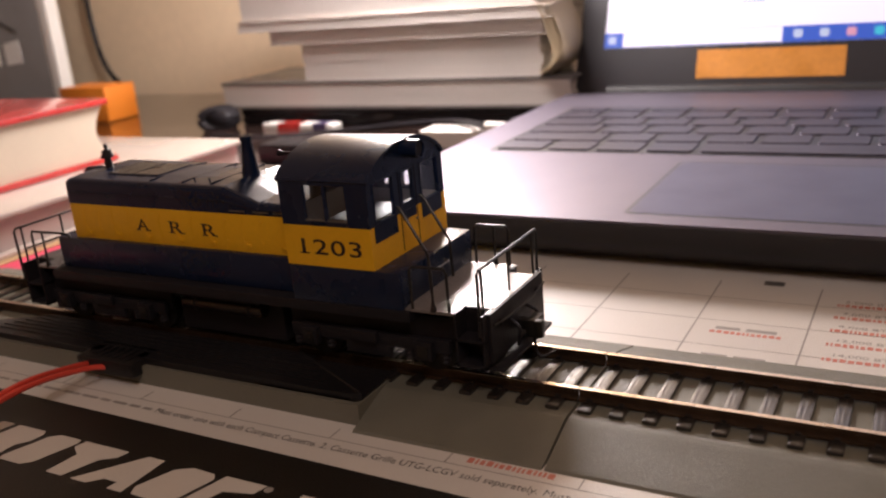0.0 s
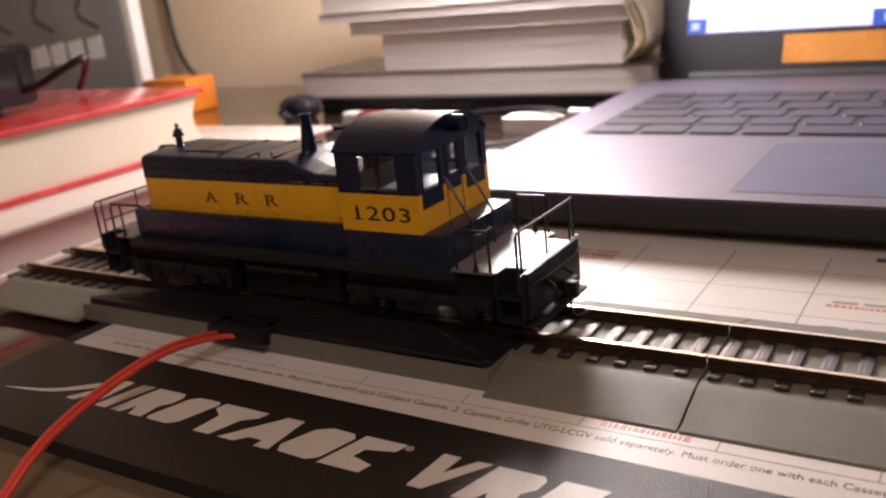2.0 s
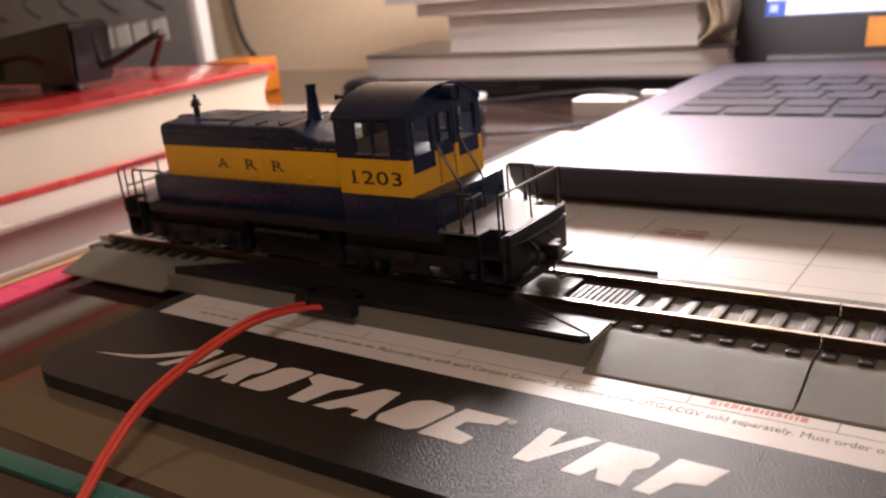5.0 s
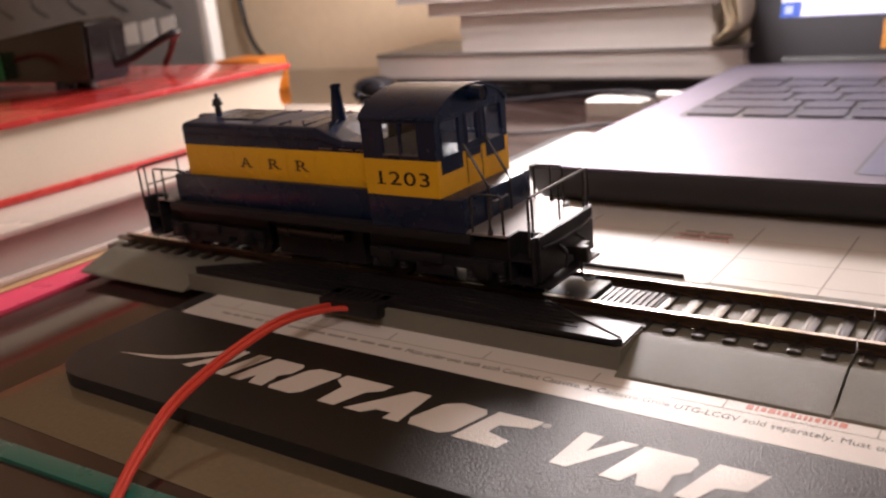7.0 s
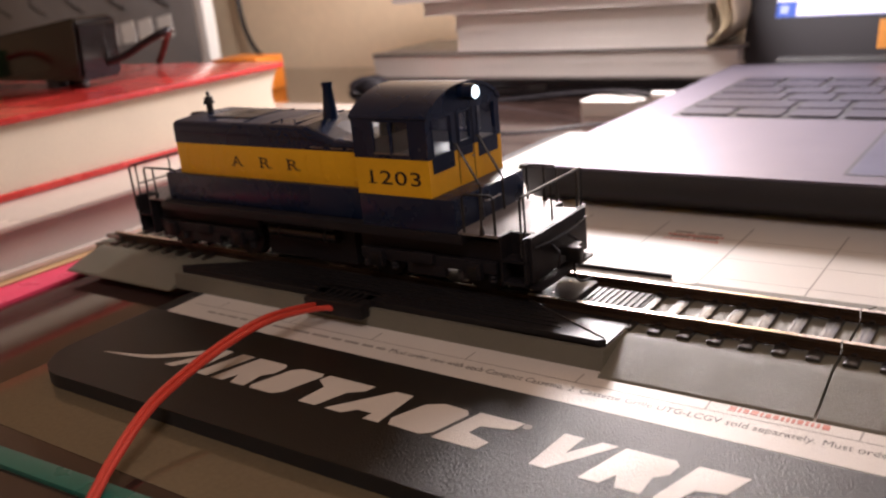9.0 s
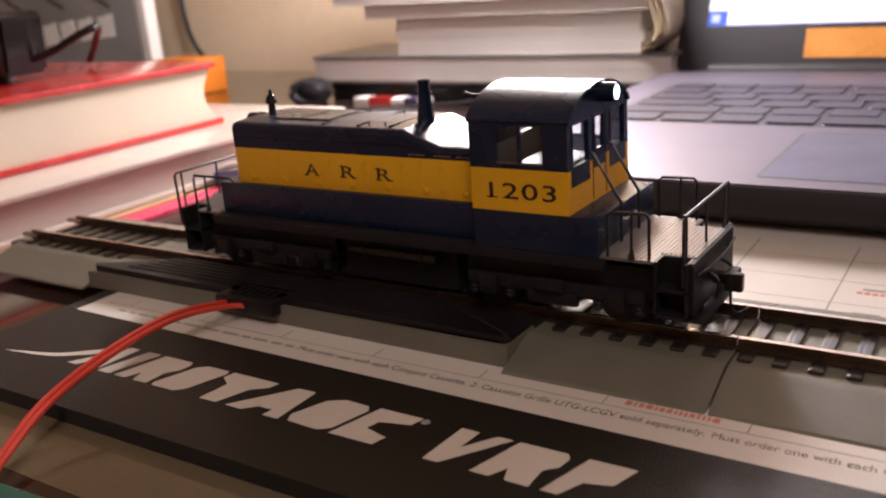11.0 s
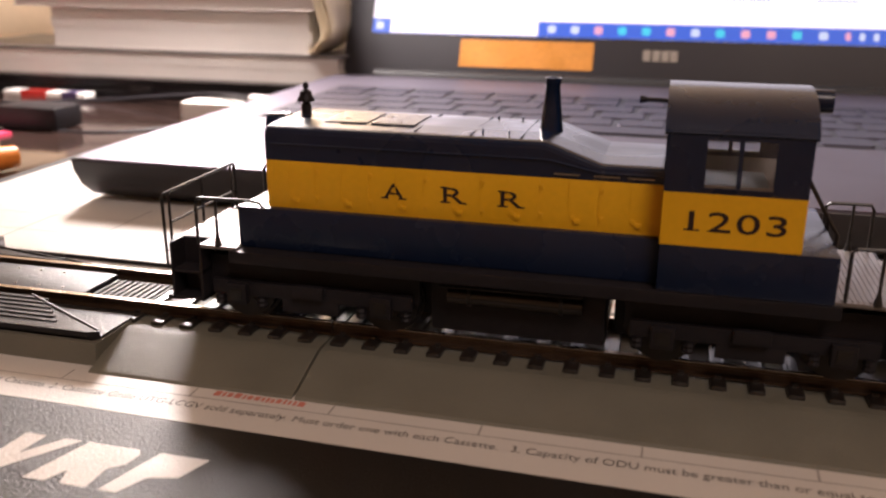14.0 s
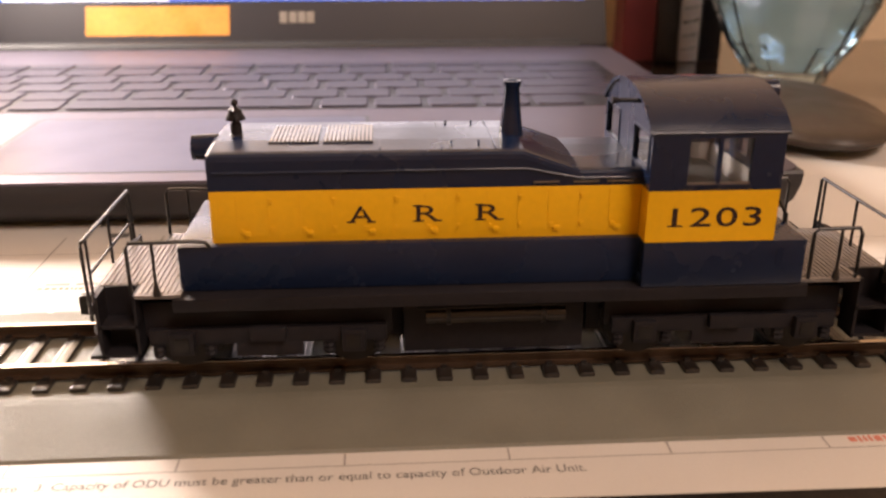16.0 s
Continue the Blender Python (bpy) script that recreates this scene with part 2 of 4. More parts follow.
def lettering(name, body, size, material, parent, place, wide=1.0, bold=0.0, deep=0.004, gap=1.0):
    """Raised letters from the built-in font; place maps their plane (centimetres) into the parent's space."""
    data = bpy.data.curves.new(name, "FONT")
    data.body, data.size, data.extrude, data.offset, data.resolution_u, data.space_character = body, size, deep, bold, 3, gap
    ob = new(name, data)
    made = bpy.data.meshes.new_from_object(ob.evaluated_get(bpy.context.evaluated_depsgraph_get()))
    bpy.data.objects.remove(ob)
    bpy.data.curves.remove(data)
    made.name = name
    made.transform(Matrix.Scale(0.01, 4) @ place @ Matrix.Diagonal((wide, 1, 1, 1)))
    made.materials.clear()
    made.materials.append(material)
    done = new(name, made)
    done.parent = parent
    return done


UPRIGHT = pose(0, 0, 0, 90)


# ---- the room ----
def room():
    box_part("floor", (-160, 130, -200, 48, -79, -75), CARPET)["kind"] = "structure"
    box_part("wall_north", (-160, 130, 44, 48, -75, 175), WALL)["kind"] = "structure"
    box_part("wall_south", (-160, 130, -204, -200, -75, 175), WALL)["kind"] = "structure"
    box_part("wall_west", (-164, -160, -204, 48, -75, 175), WALL)["kind"] = "structure"
    box_part("wall_east", (130, 134, -204, 48, -75, 175), WALL)["kind"] = "structure"
    box_part("ceiling", (-164, 134, -204, 48, 175, 179), CEILING)["kind"] = "structure"


def desk():
    d = thing("desk", "dark glossy brown desk with a reflecting top", "desk")
    box_part("tabletop", (-125, 70, -14, 43.6, -3.0, -0.36), DESK, d, 0.15)
    for x in (-118, 62):
        for y in (-8, 30):
            box_part("leg", (x, x + 5, y, y + 5, -75, -3.0), DESK, d, 0.3)
    # thin patch added over the tabletop for its pale reflecting area
    sheet = box_part("pale_desk_patch", (-16.6, 6, -9.1, -4, -0.356, -0.345), CREAM_DESK)
    tagged(sheet, "thin cream patch added for the desk's pale reflecting area by the pad", "paper")
    folder = part("document_folder", block(B(), -16, 7, -0.45, 0.0, 0, 0.12, 0.03), TEAL)
    folder.matrix_world = pose(-0.010, -0.0905, -0.0036, 0, 0, 3.0)
    tagged(folder, "thin teal plastic folder lying on the desk", "folder")


PX0, PX1, PY0, PY1 = -16.25, 44.0, -7.5, 19.0
TICK0, PITCH = 0.78, 2.553
FAR0, FAR_PITCH = 0.93, 2.48


def rounded(x0, x1, y0, y1, r, steps=8):
    out = []
    for cx, cy, a in ((x1 - r, y1 - r, 0), (x0 + r, y1 - r, 90), (x0 + r, y0 + r, 180), (x1 - r, y0 + r, 270)):
        for k in range(steps + 1):
            w = radians(a + 90 * k / steps)
            out.append((cx + r * math.cos(w), cy + r * math.sin(w)))
    return out


def desk_pad():
    pad = thing("desk_pad", "large printed desk pad with a black band and white tables", "desk pad")
    part("foam", prism(B(), rounded(PX0, PX1, PY0, PY1, 1.3), "z", -0.34, -0.012), PAD_SIDE, pad, "black rounded foam edge")
    def band(x):
        return -3.98 - 0.011 * x
    low = rounded(PX0, PX1, PY0, PY1, 1.3)[18:]
    part("black_band", prism(B(), low + [(PX1, band(PX1)), (PX0, band(PX0))], "z", -0.012, 0.0), PRINT_BLACK, pad, "black printed band with off-white marks")
    white = [(PX0 + 0.5, band(PX0) + 0.002), (PX1, band(PX1) + 0.002), (PX1, PY1), (PX0 + 0.5, PY1)]
    part("white_sheet", prism(B(), white, "z", -0.012, 0.0), PRINT_WHITE, pad, "white printed sheet with grid lines")
    # plain leaning shapes in place of the brand's letters: outlines in a unit box, sheared
    bar = [(0, 0), (1, 0), (1, 1), (0, 1)]
    wedge = [(0, 0), (0.32, 0), (0.44, 0.2), (0.7, 0.2), (0.72, 0), (1, 0), (0.74, 1), (0.42, 1)]
    funnel = [(0.24, 0), (0.54, 0), (1, 1), (0.70, 1), (0.46, 0.5), (0.36, 1), (0, 1)]
    plaque = [(0, 0), (0.34, 0), (0.40, 0.3), (0.60, 0), (1, 0), (0.86, 0.45), (1, 0.62), (0.96, 0.88), (0.84, 1), (0, 1)]
    lozenge = [(0, 0.1), (0.1, 0), (0.78, 0), (0.95, 0.14), (1, 0.9), (0.9, 1), (0.24, 1), (0.06, 0.86)]
    trapeze = [(0.40, 0), (0.76, 0), (0.80, 0.6), (1, 0.78), (1, 1), (0, 1), (0, 0.78), (0.30, 0.6)]
    drum = [(0, 0.22), (0.16, 0.03), (0.84, 0), (1, 0.14), (1, 0.84), (0.86, 0.97), (0.34, 1), (0.08, 0.84)]
    slab = [(0, 0), (1, 0), (1, 0.26), (0.42, 0.38), (0.42, 0.62), (1, 0.74), (1, 1), (0, 1)]
    pennant = [(0, 0), (0.36, 0), (0.46, 0.40), (0.96, 0.5), (1, 1), (0, 1)]
    marks = [(-12.00, 0.38, bar), (-11.46, 0.98, plaque), (-10.38, 0.90, lozenge), (-9.40, 1.22, trapeze), (-8.22, 1.34, wedge), (-6.84, 1.06, drum), (-5.68, 0.95, slab), (-3.94, 1.02, funnel), (-2.80, 1.05, plaque), (-1.55, 0.82, pennant)]
    for x, w, outline in marks:
        part("printed_mark", prism(B(), [(x + u * w + 0.34 * v, -6.06 + 1.13 * v) for u, v in outline], "z", 0.004, 0.006), LOGO, pad, smooth=False)
    part("printed_mark", rod(B(), (-4.30, -5.02, 0.004), (-4.30, -5.02, 0.006), 0.09, sides=14), INK_PALE, pad)
    # the swoosh runs up into the first leaning shape
    low = curve([(-15.05, -6.22, 0), (-13.75, -6.02, 0), (-12.95, -5.62, 0), (-12.55, -5.30, 0), (-12.25, -4.93, 0)], 6)
    high = curve([(-15.05, -6.20, 0), (-13.75, -5.86, 0), (-12.95, -5.34, 0), (-12.55, -5.06, 0), (-12.12, -4.93, 0)], 6)
    part("printed_swoosh", prism(B(), [(q.x, q.y) for q in low] + [(q.x, q.y) for q in high[::-1]], "z", 0.004, 0.006), LOGO, pad, smooth=False)
    foot = [(-13.02, -6.06), (-12.72, -6.06), (-12.56, -5.80), (-12.36, -5.80), (-12.36, -6.06), (-12.08, -6.06), (-11.98, -4.93), (-12.20, -4.93), (-12.45, -5.30)]
    part("printed_mark", prism(B(), foot, "z", 0.0045, 0.0065), LOGO, pad, smooth=False)
    # table lines
    def line(x0, x1, y0, y1):
        box_part("table_line", (x0, x1, y0, y1, 0.002, 0.004), INK_PALE, pad)
    line(-15.4, PX1 - 0.5, -3.125, -3.105)
    for k in range(-6, 17):
        tx = TICK0 + k * PITCH
        line(tx - 0.015, tx + 0.015, -3.105, -2.72)
    for k in range(-5, 14):
        tx = FAR0 + k * FAR_PITCH
        line(tx - 0.02, tx + 0.02, 2.7, 7.4)
    for y in (3.3, 4.75, 6.25):
        line(-15.0, PX1 - 0.5, y - 0.008, y + 0.008)
    for x0, x1, note in ((-8.66, -4.42, "Must order one with each Compact Cassette."), (-4.32, 0.18, "2. Cassette Grille UTG-LCGV sold separately."), (0.29, 3.72, "Must order one with each Cassette."), (3.92, 12.12, "3. Capacity of ODU must be greater than or equal to capacity of Outdoor Air Unit.")):
        o = lettering("printed_note", note, 0.27, INK, pad, Matrix.Identity(4), deep=0.001)
        xs = [v.co.x * 100 for v in o.data.vertices]
        k = (x1 - x0) / (max(xs) - min(xs))
        o.data.transform(Matrix.Translation(((x0 - k * min(xs)) / 100, -0.0348, 0.00004)) @ Matrix.Diagonal((k, 1, 1, 1)))
    def red_words(x0, x1, y0, y1):
        u = x0
        while u < x1 - 0.04:
            w = min(random.choice((0.05, 0.09, 0.12)), x1 - u)
            box_part("printed_red_word", (u, u + w, y0 + random.uniform(0, 0.02), y1 - random.uniform(0, 0.03), 0.002, 0.005), INK_RED, pad)
            u += w + 0.04
    random.seed(4)
    for a, b in ((-14.6, -8.8),):
        u = a
        while u < b:
            w = random.uniform(0.2, 0.6)
            box_part("printed_word", (u, min(u + w, b), -3.45, -3.36, 0.002, 0.004), INK_PALE, pad)
            u += w + 0.1
    for y, text in ((6.60, "5,000 BTUh"), (5.82, "7,000 BTUh"), (5.03, "9,000 BTUh"), (4.24, "12,000 BTUh"), (3.45, "14,000 BTUh")):
        lettering("printed_rating", text, 0.22, INK_PALE, pad, Matrix.Translation((4.0, y, 0.003)), wide=1.25, deep=0.001)
        red_words(3.85, 5.5, y - 0.27, y - 0.09)
    for x, y in ((1.45, 4.25), (1.45, 2.72), (-6.0, 6.45), (-6.0, 6.05), (9.3, 6.4), (9.3, 5.6), (14.4, 6.3), (14.4, 5.4), (14.4, 4.5)):
        box_part("printed_word", (x, x + 0.55, y, y + 0.15, 0.002, 0.004), INK_PALE, pad)
        box_part("printed_word", (x + 0.68, x + 1.35, y, y + 0.15, 0.002, 0.004), INK_PALE, pad)
        red_words(x - 0.1, x + 1.5, y - 0.25, y - 0.08)
    box_part("printed_square", (2.0, 2.5, 7.36, 7.68, 0.002, 0.004), INK, pad)
    red_words(-1.4, 0.3, -2.98, -2.80)
    red_words(16.5, 18.3, -2.98, -2.80)


# ---- track ----
RAIL_Y, RAIL_Z = 0.82, 0.68
TIE_PITCH = 0.617


def rail_mesh(x0, x1):
    out = [(-0.11, 0.44), (0.11, 0.44), (0.11, 0.48), (0.025, 0.51), (0.025, 0.60), (0.05, 0.615), (0.05, RAIL_Z - 0.012), (-0.05, RAIL_Z - 0.012), (-0.05, 0.615), (-0.025, 0.60), (-0.025, 0.51), (-0.11, 0.48)]
    return prism(B(), out, "x", x0, x1)


def tie_mesh():
    bm = B()
    block(bm, -0.135, 0.135, -1.30, 1.30, 0.30, 0.475, 0.045)
    for y in (-RAIL_Y - 0.14, -RAIL_Y + 0.10, RAIL_Y - 0.14, RAIL_Y + 0.10):
        block(bm, -0.05, 0.05, y - 0.02, y + 0.06, 0.46, 0.52)
    return mesh("tie", bm, TIE)


TIES = tie_mesh()


def track(x0, x1, label, rerailer=False):
    t = thing("track_section", label, "model track", "track sections")
    slope = [(-2.77, 0.0), (-2.71, 0.04), (-1.62, 0.37), (-1.50, 0.395), (1.50, 0.395), (1.62, 0.37), (2.71, 0.04), (2.77, 0.0)]
    g = 0.025
    if rerailer:
        a, b = -16.94, -4.02
        tall = [(-2.50, 0.0), (-2.47, 0.44), (1.45, 0.44), (1.62, 0.37), (2.60, 0.04), (2.66, 0.0)]
        bm = prism(B(), slope, "x", x0 + g, a)
        prism(bm, slope, "x", b, x1 - g)
        prism(bm, tall, "x", a, b)
        part("roadbed", bm, BALLAST, t, "grey moulded plastic roadbed", smooth=False)
    else:
        part("roadbed", prism(B(), slope, "x", x0 + g, x1 - g), BALLAST, t, "grey moulded plastic roadbed", smooth=False)
    for y in (-RAIL_Y, RAIL_Y):
        r = part("rail", rail_mesh(x0 + 0.015, x1 - 0.015), RAIL, t, smooth=False)
        r.location.y = y / 100
        head = box_part("rail_head", (x0 + 0.015, x1 - 0.015, -0.05, 0.05, RAIL_Z - 0.010, RAIL_Z), RAIL_TOP, r)
    for k in range(int((x1 - x0) / TIE_PITCH)):
        x = x1 - 0.40 - TIE_PITCH * k if rerailer else x0 + 0.24 + TIE_PITCH * k
        if rerailer and -16.7 < x < -4.4:
            continue
        o = new("tie", TIES)
        o.parent, o.location = t, (x / 100, 0, 0)
    if rerailer:
        for side in (-1, 1):
            def P(pts):
                return [(x, y * side) for x, y in pts]
            near = [(-16.7, -2.36), (-4.25, -2.36), (-4.05, -2.25), (-6.4, -0.98), (-14.6, -0.98), (-16.85, -2.25)]
            far = [(-16.7, -2.36), (-9.95, -2.36), (-9.55, -1.60), (-6.4, -0.98), (-14.6, -0.98), (-16.85, -2.25)]
            wing = prism(B(), P(near if side > 0 else far), "z", 0.43 if side > 0 else 0.12, 0.60)
            wing = part("rerailer_wing", wing, RERAIL, t, "ribbed black plastic rerailing ramp", smooth=False)
            for k in range(6):
                y = -1.12 - 0.19 * k
                x_in = 0.35 + 1.75 * (-(y + 0.98)) / 1.3
                end = -6.4 + x_in * 0.7 if side > 0 else (-7.2 - 1.1 * k if k < 3 else -10.1)
                if side < 0 and k % 2:
                    continue
                box_part("ramp_rib", (-14.4 - x_in * 0.7, end, *sorted((y * side - 0.03, y * side + 0.03)), 0.598, 0.626), RERAIL, wing)
            if side > 0:
                toe = prism(B(), P([(-6.62, -2.36), (-4.16, -2.36), (-4.06, -2.26), (-4.06, -0.98), (-6.62, -0.98)]), "z", 0.436, 0.485)
                part("ramp_toe", toe, RERAIL, t, smooth=False)
            ends = ((-6.5, 1.0 * side, 0.62), (-4.12, 2.22 * side, 0.59)) if side < 0 else ((-6.5, 1.0, 0.62), (-9.55, 1.6, 0.60))
            part("ramp_edge", tube(B(), ends, 0.035, 6), RERAIL, t)
        mid = block(B(), -15.2, -5.6, -0.66, 0.66, 0.42, 0.60, 0.03)
        mid = part("rerailer_centre", mid, RERAIL, t, "black plastic plate between the rails")
        for k in range(16):
            for y in (-0.42, 0.42):
                x = -14.9 + 0.58 * k
                part("stud", rod(B(), (x, y, 0.595), (x, y, 0.618), 0.035, 0.028, 8), STEEL, mid)
        grip = box_part("knurled_plate", (-5.55, -4.15, -0.36, 0.55, 0.42, 0.50), RERAIL, t, 0.02)
        for k in range(9):
            box_part("knurl", (-5.5 + 0.15 * k, -5.43 + 0.15 * k, -0.5, 0.5, 0.498, 0.53), RERAIL, grip)
        plug = box_part("terminal_plug", (-11.75, -9.95, -2.78, -1.85, 0.24, 0.60), RERAIL, t, 0.05, "black wire terminal plug")
        for k in range(6):
            box_part("rib", (-11.4 + 0.22 * k, -11.3 + 0.22 * k, -2.6, -2.0, 0.597, 0.625), RERAIL, plug)
        for y in (-RAIL_Y, RAIL_Y):
            end = B()
            block(end, x0 - 0.45, x0 + 0.3, y - 0.09, y + 0.09, 0.44, 0.56, 0.02)
            part("rail_joiner", end, STEEL, t, "bright metal rail joiner")
        tab = box_part("roadbed_tab", (x0 - 0.7, x0 + 0.2, -1.2, -0.3, 0.12, 0.34), BALLAST, t, 0.05)


def wiring():
    wire = thing("power_cable", "twin red power wires plugged into the track terminal", "cable")
    a = [(-11.45, -2.5, 0.34), (-11.35, -3.2, 0.55), (-11.25, -4.6, 0.80), (-11.15, -6.3, 0.70), (-11.0, -7.9, 0.40), (-10.45, -9.3, 0.05), (-9.7, -10.8, -0.35), (-9.0, -13.0, -0.40)]
    part("wire", tube(B(), curve(a), 0.068, 8), RED_WIRE, wire)
    b = [(-10.75, -2.55, 0.34), (-11.02, -3.15, 0.52), (-11.14, -4.6, 0.73), (-11.02, -6.3, 0.66), (-10.90, -7.9, 0.34), (-10.33, -9.3, 0.02), (-9.6, -10.8, -0.36), (-8.88, -13.0, -0.41)]
    part("wire", tube(B(), curve(b), 0.068, 8), RED_WIRE, wire)
    stick = part("thin_rod", rod(B(), (-13.5, 2.86, 0.06), (-4.7, 2.86, 0.06), 0.055), BLACK)
    tagged(stick, "thin black plastic rod lying beside the track", "rod")


# ---- laptop ----
LX0, LX1, LY0, LY1, LZ = -11.6, 20.2, 7.45, 29.9, 1.47


def lid_point(x, d, out=0.0):
    """A point on the leaning lid: across, up along it, and out of it towards the keys."""
    s, c = math.sin(radians(24)), math.cos(radians(24))
    return Vector((x, 30.25 + d * s - out * c, 1.25 + d * c + out * s))


def lid_plate(name, x0, x1, d0, d1, o0, o1, material, parent, bevel=0.0, label=""):
    bm = block(B(), x0, x1, d0, d1, o0, o1, bevel)
    for v in bm.verts:
        v.co = lid_point(*v.co)
    return part(name, bm, material, parent, label)


def laptop():
    top = thing("laptop", "open silver laptop with dark keys and a lit screen", "laptop")
    side = [(LY0, LZ - 0.02), (LY0 - 0.05, LZ - 0.10), (LY0 + 0.02, LZ - 0.42), (LY0 + 0.35, 0.55), (LY0 + 0.9, 0.14), (LY1 - 1.0, 0.14), (LY1, 0.8), (LY1, LZ - 0.25), (LY1 - 0.2, LZ - 0.04)]
    base = part("base", prism(B(), side, "x", LX0, LX1), SHELL_DARK, top, "dark grey laptop underside")
    deck = B()
    prism(deck, [(x, y) for x, y in rounded(LX0 - 0.02, LX1 + 0.02, LY0 - 0.03, LY1 - 0.25, 0.7)], "z", LZ - 0.10, LZ)
    deck = part("palm_rest", deck, SILVER, top, "silver palm rest and keyboard deck")
    for x in (LX0 + 2.0, LX1 - 4.0):
        for y in (LY0 + 1.5, LY1 - 2.5):
            box_part("rubber_foot", (x, x + 2, y, y + 0.8, 0.0, 0.16), PAD_SIDE, top, 0.03)
    well = part("key_well", prism(B(), rounded(-9.75, 18.6, 15.75, 25.3, 0.25), "z", LZ + 0.004, LZ + 0.010), WELL, top, "dark key surround")
    shapes = {}
    rows = [(1.62, [2.1] + [1.9] * 3 + [8.6] + [1.9] * 5), (1.62, [3.9] + [1.9] * 10 + [4.6]), (1.62, [3.1] + [1.9] * 11 + [3.6]), (1.62, [2.6] + [1.9] * 12 + [2.4]), (1.62, [1.9] * 13 + [3.1]), (1.15, [1.9] * 14)]
    y = 15.9
    for depth, widths in rows:
        x = -9.6
        for w in widths:
            w = min(w, 18.5 - x)
            if w < 0.6:
                continue
            key = (round(w, 2), depth)
            if key not in shapes:
                bm = B()
                lo = rounded(0.11, w - 0.11, 0.10, depth - 0.04, 0.16, 3)
                hi = rounded(0.15, w - 0.15, 0.14, depth - 0.08, 0.14, 3)
                a = [bm.verts.new((*p, 0)) for p in lo]
                b = [bm.verts.new((*p, 0.06)) for p in hi]
                bm.faces.new(b)
                for i in range(len(a)):
                    j = (i + 1) % len(a)
                    bm.faces.new((a[i], a[j], b[j], b[i]))
                shapes[key] = mesh("key", bm, KEY)
            o = new("key", shapes[key])
            o.parent, o.location = deck, (x / 100, y / 100, (LZ + 0.008) / 100)
            x += w
        y += depth
    rim = B()
    prism(rim, rounded(-1.98, 8.66, 8.22, 14.68, 0.25), "z", LZ + 0.002, LZ + 0.006)
    part("touchpad_groove", rim, SHELL_DARK, top)
    part("touchpad", prism(B(), rounded(-1.86, 8.54, 8.34, 14.56, 0.22), "z", LZ + 0.004, LZ + 0.010), TOUCH, top, "smooth grey touchpad")
    part("hinge", rod(B(), (LX0 + 2, 29.95, LZ - 0.1), (LX1 - 1.4, 29.95, LZ - 0.1), 0.42), PAD_SIDE, top)
    lid = lid_plate("lid", LX0, LX1 + 0.2, 0.15, 21.0, -0.7, 0, SHELL_DARK, top, 0.15, "dark grey lid with a wide bezel")
    lid_plate("screen", LX0 + 1.45, LX1 - 0.85, 2.52, 19.5, 0.004, 0.012, SCREEN, top, label="bright white page on the screen")
    bar = lid_plate("taskbar", LX0 + 1.45, LX1 - 0.85, 2.52, 3.32, 0.014, 0.018, TASKBAR, top, label="blue taskbar with coloured icons")
    lid_plate("search_field", -9.15, -1.25, 2.55, 3.30, 0.020, 0.024, SCREEN, bar)
    lid_plate("menu_icon", -9.95, -9.55, 2.72, 3.12, 0.020, 0.024, ICON_PALE, bar)
    x, i = -0.75, 0
    while x < 18.4:
        kind = (ICON_PALE, ICON_PALE, ICON_PINK, ICON_CYAN, ICON_CYAN, ICON_PINK, ICON_PALE, ICON_CYAN, ICON_PINK, ICON_PINK, ICON_CYAN, ICON_PALE, ICON_PINK, ICON_PALE)[i % 14]
        w = 0.42 if x < 12.5 else 0.25
        disc = B()
        prism(disc, rounded(x, x + w, 2.72, 3.14, 0.12, 3), "z", 0.020, 0.024)
        for v in disc.verts:
            v.co = lid_point(*v.co)
        part("icon", disc, kind, bar)
        x += 1.18 if x < 12.5 else 0.62
        i += 1
    lid_plate("sticker", -5.22, 1.68, 0.82, 2.28, 0.004, 0.012, ORANGE_STICKER, top, label="faded orange paper sticker")
    for x in (4.12, 4.58, 5.02, 5.44):
        lid_plate("maker_mark", x, x + 0.36, 1.42, 1.98, 0.004, 0.014, STEEL, top)
    box_part("palm_sticker", (17.1, 18.35, 7.85, 9.2, LZ + 0.001, LZ + 0.008), BOX_WHITE, top, label="small white label sticker")
    random.seed(8)
    for d in (4.6, 5.4):
        x = -8.5
        while x < 17:
            w = random.uniform(0.8, 3.2)
            lid_plate("page_line", x, x + w, d, d + 0.12, 0.014, 0.017, ICON_PALE, top)
            x += w + random.uniform(0.5, 4)


# ---- books, papers and clutter ----
def book(name, span, cover, pages, label, lip=0.22, thick=0.26, hollow=0.0, group=""):
    x0, x1, y0, y1, z0, z1 = span
    b = thing(name, label, "book", group)
    box_part("back_cover", (x0, x1, y0, y1, z0, z0 + thick), cover, b, 0.06)
    box_part("front_cover", (x0, x1, y0, y1, z1 - thick, z1), cover, b, 0.06)
    steps = 10
    inner = []
    for k in range(steps + 1):
        h = k / steps
        inner.append((y1 - lip - hollow * math.sin(math.pi * h), z0 + thick + (z1 - z0 - 2 * thick) * h))
    outline = [(y0 + lip, z0 + thick)] + inner + [(y0 + lip, z1 - thick)]
    part("page_block", prism(B(), outline, "x", x0 + 0.1, x1 - lip), pages, b)
    box_part("spine", (x0 - 0.2, x0 + 0.1, y0, y1, z0, z1), cover, b, 0.08)
    return b


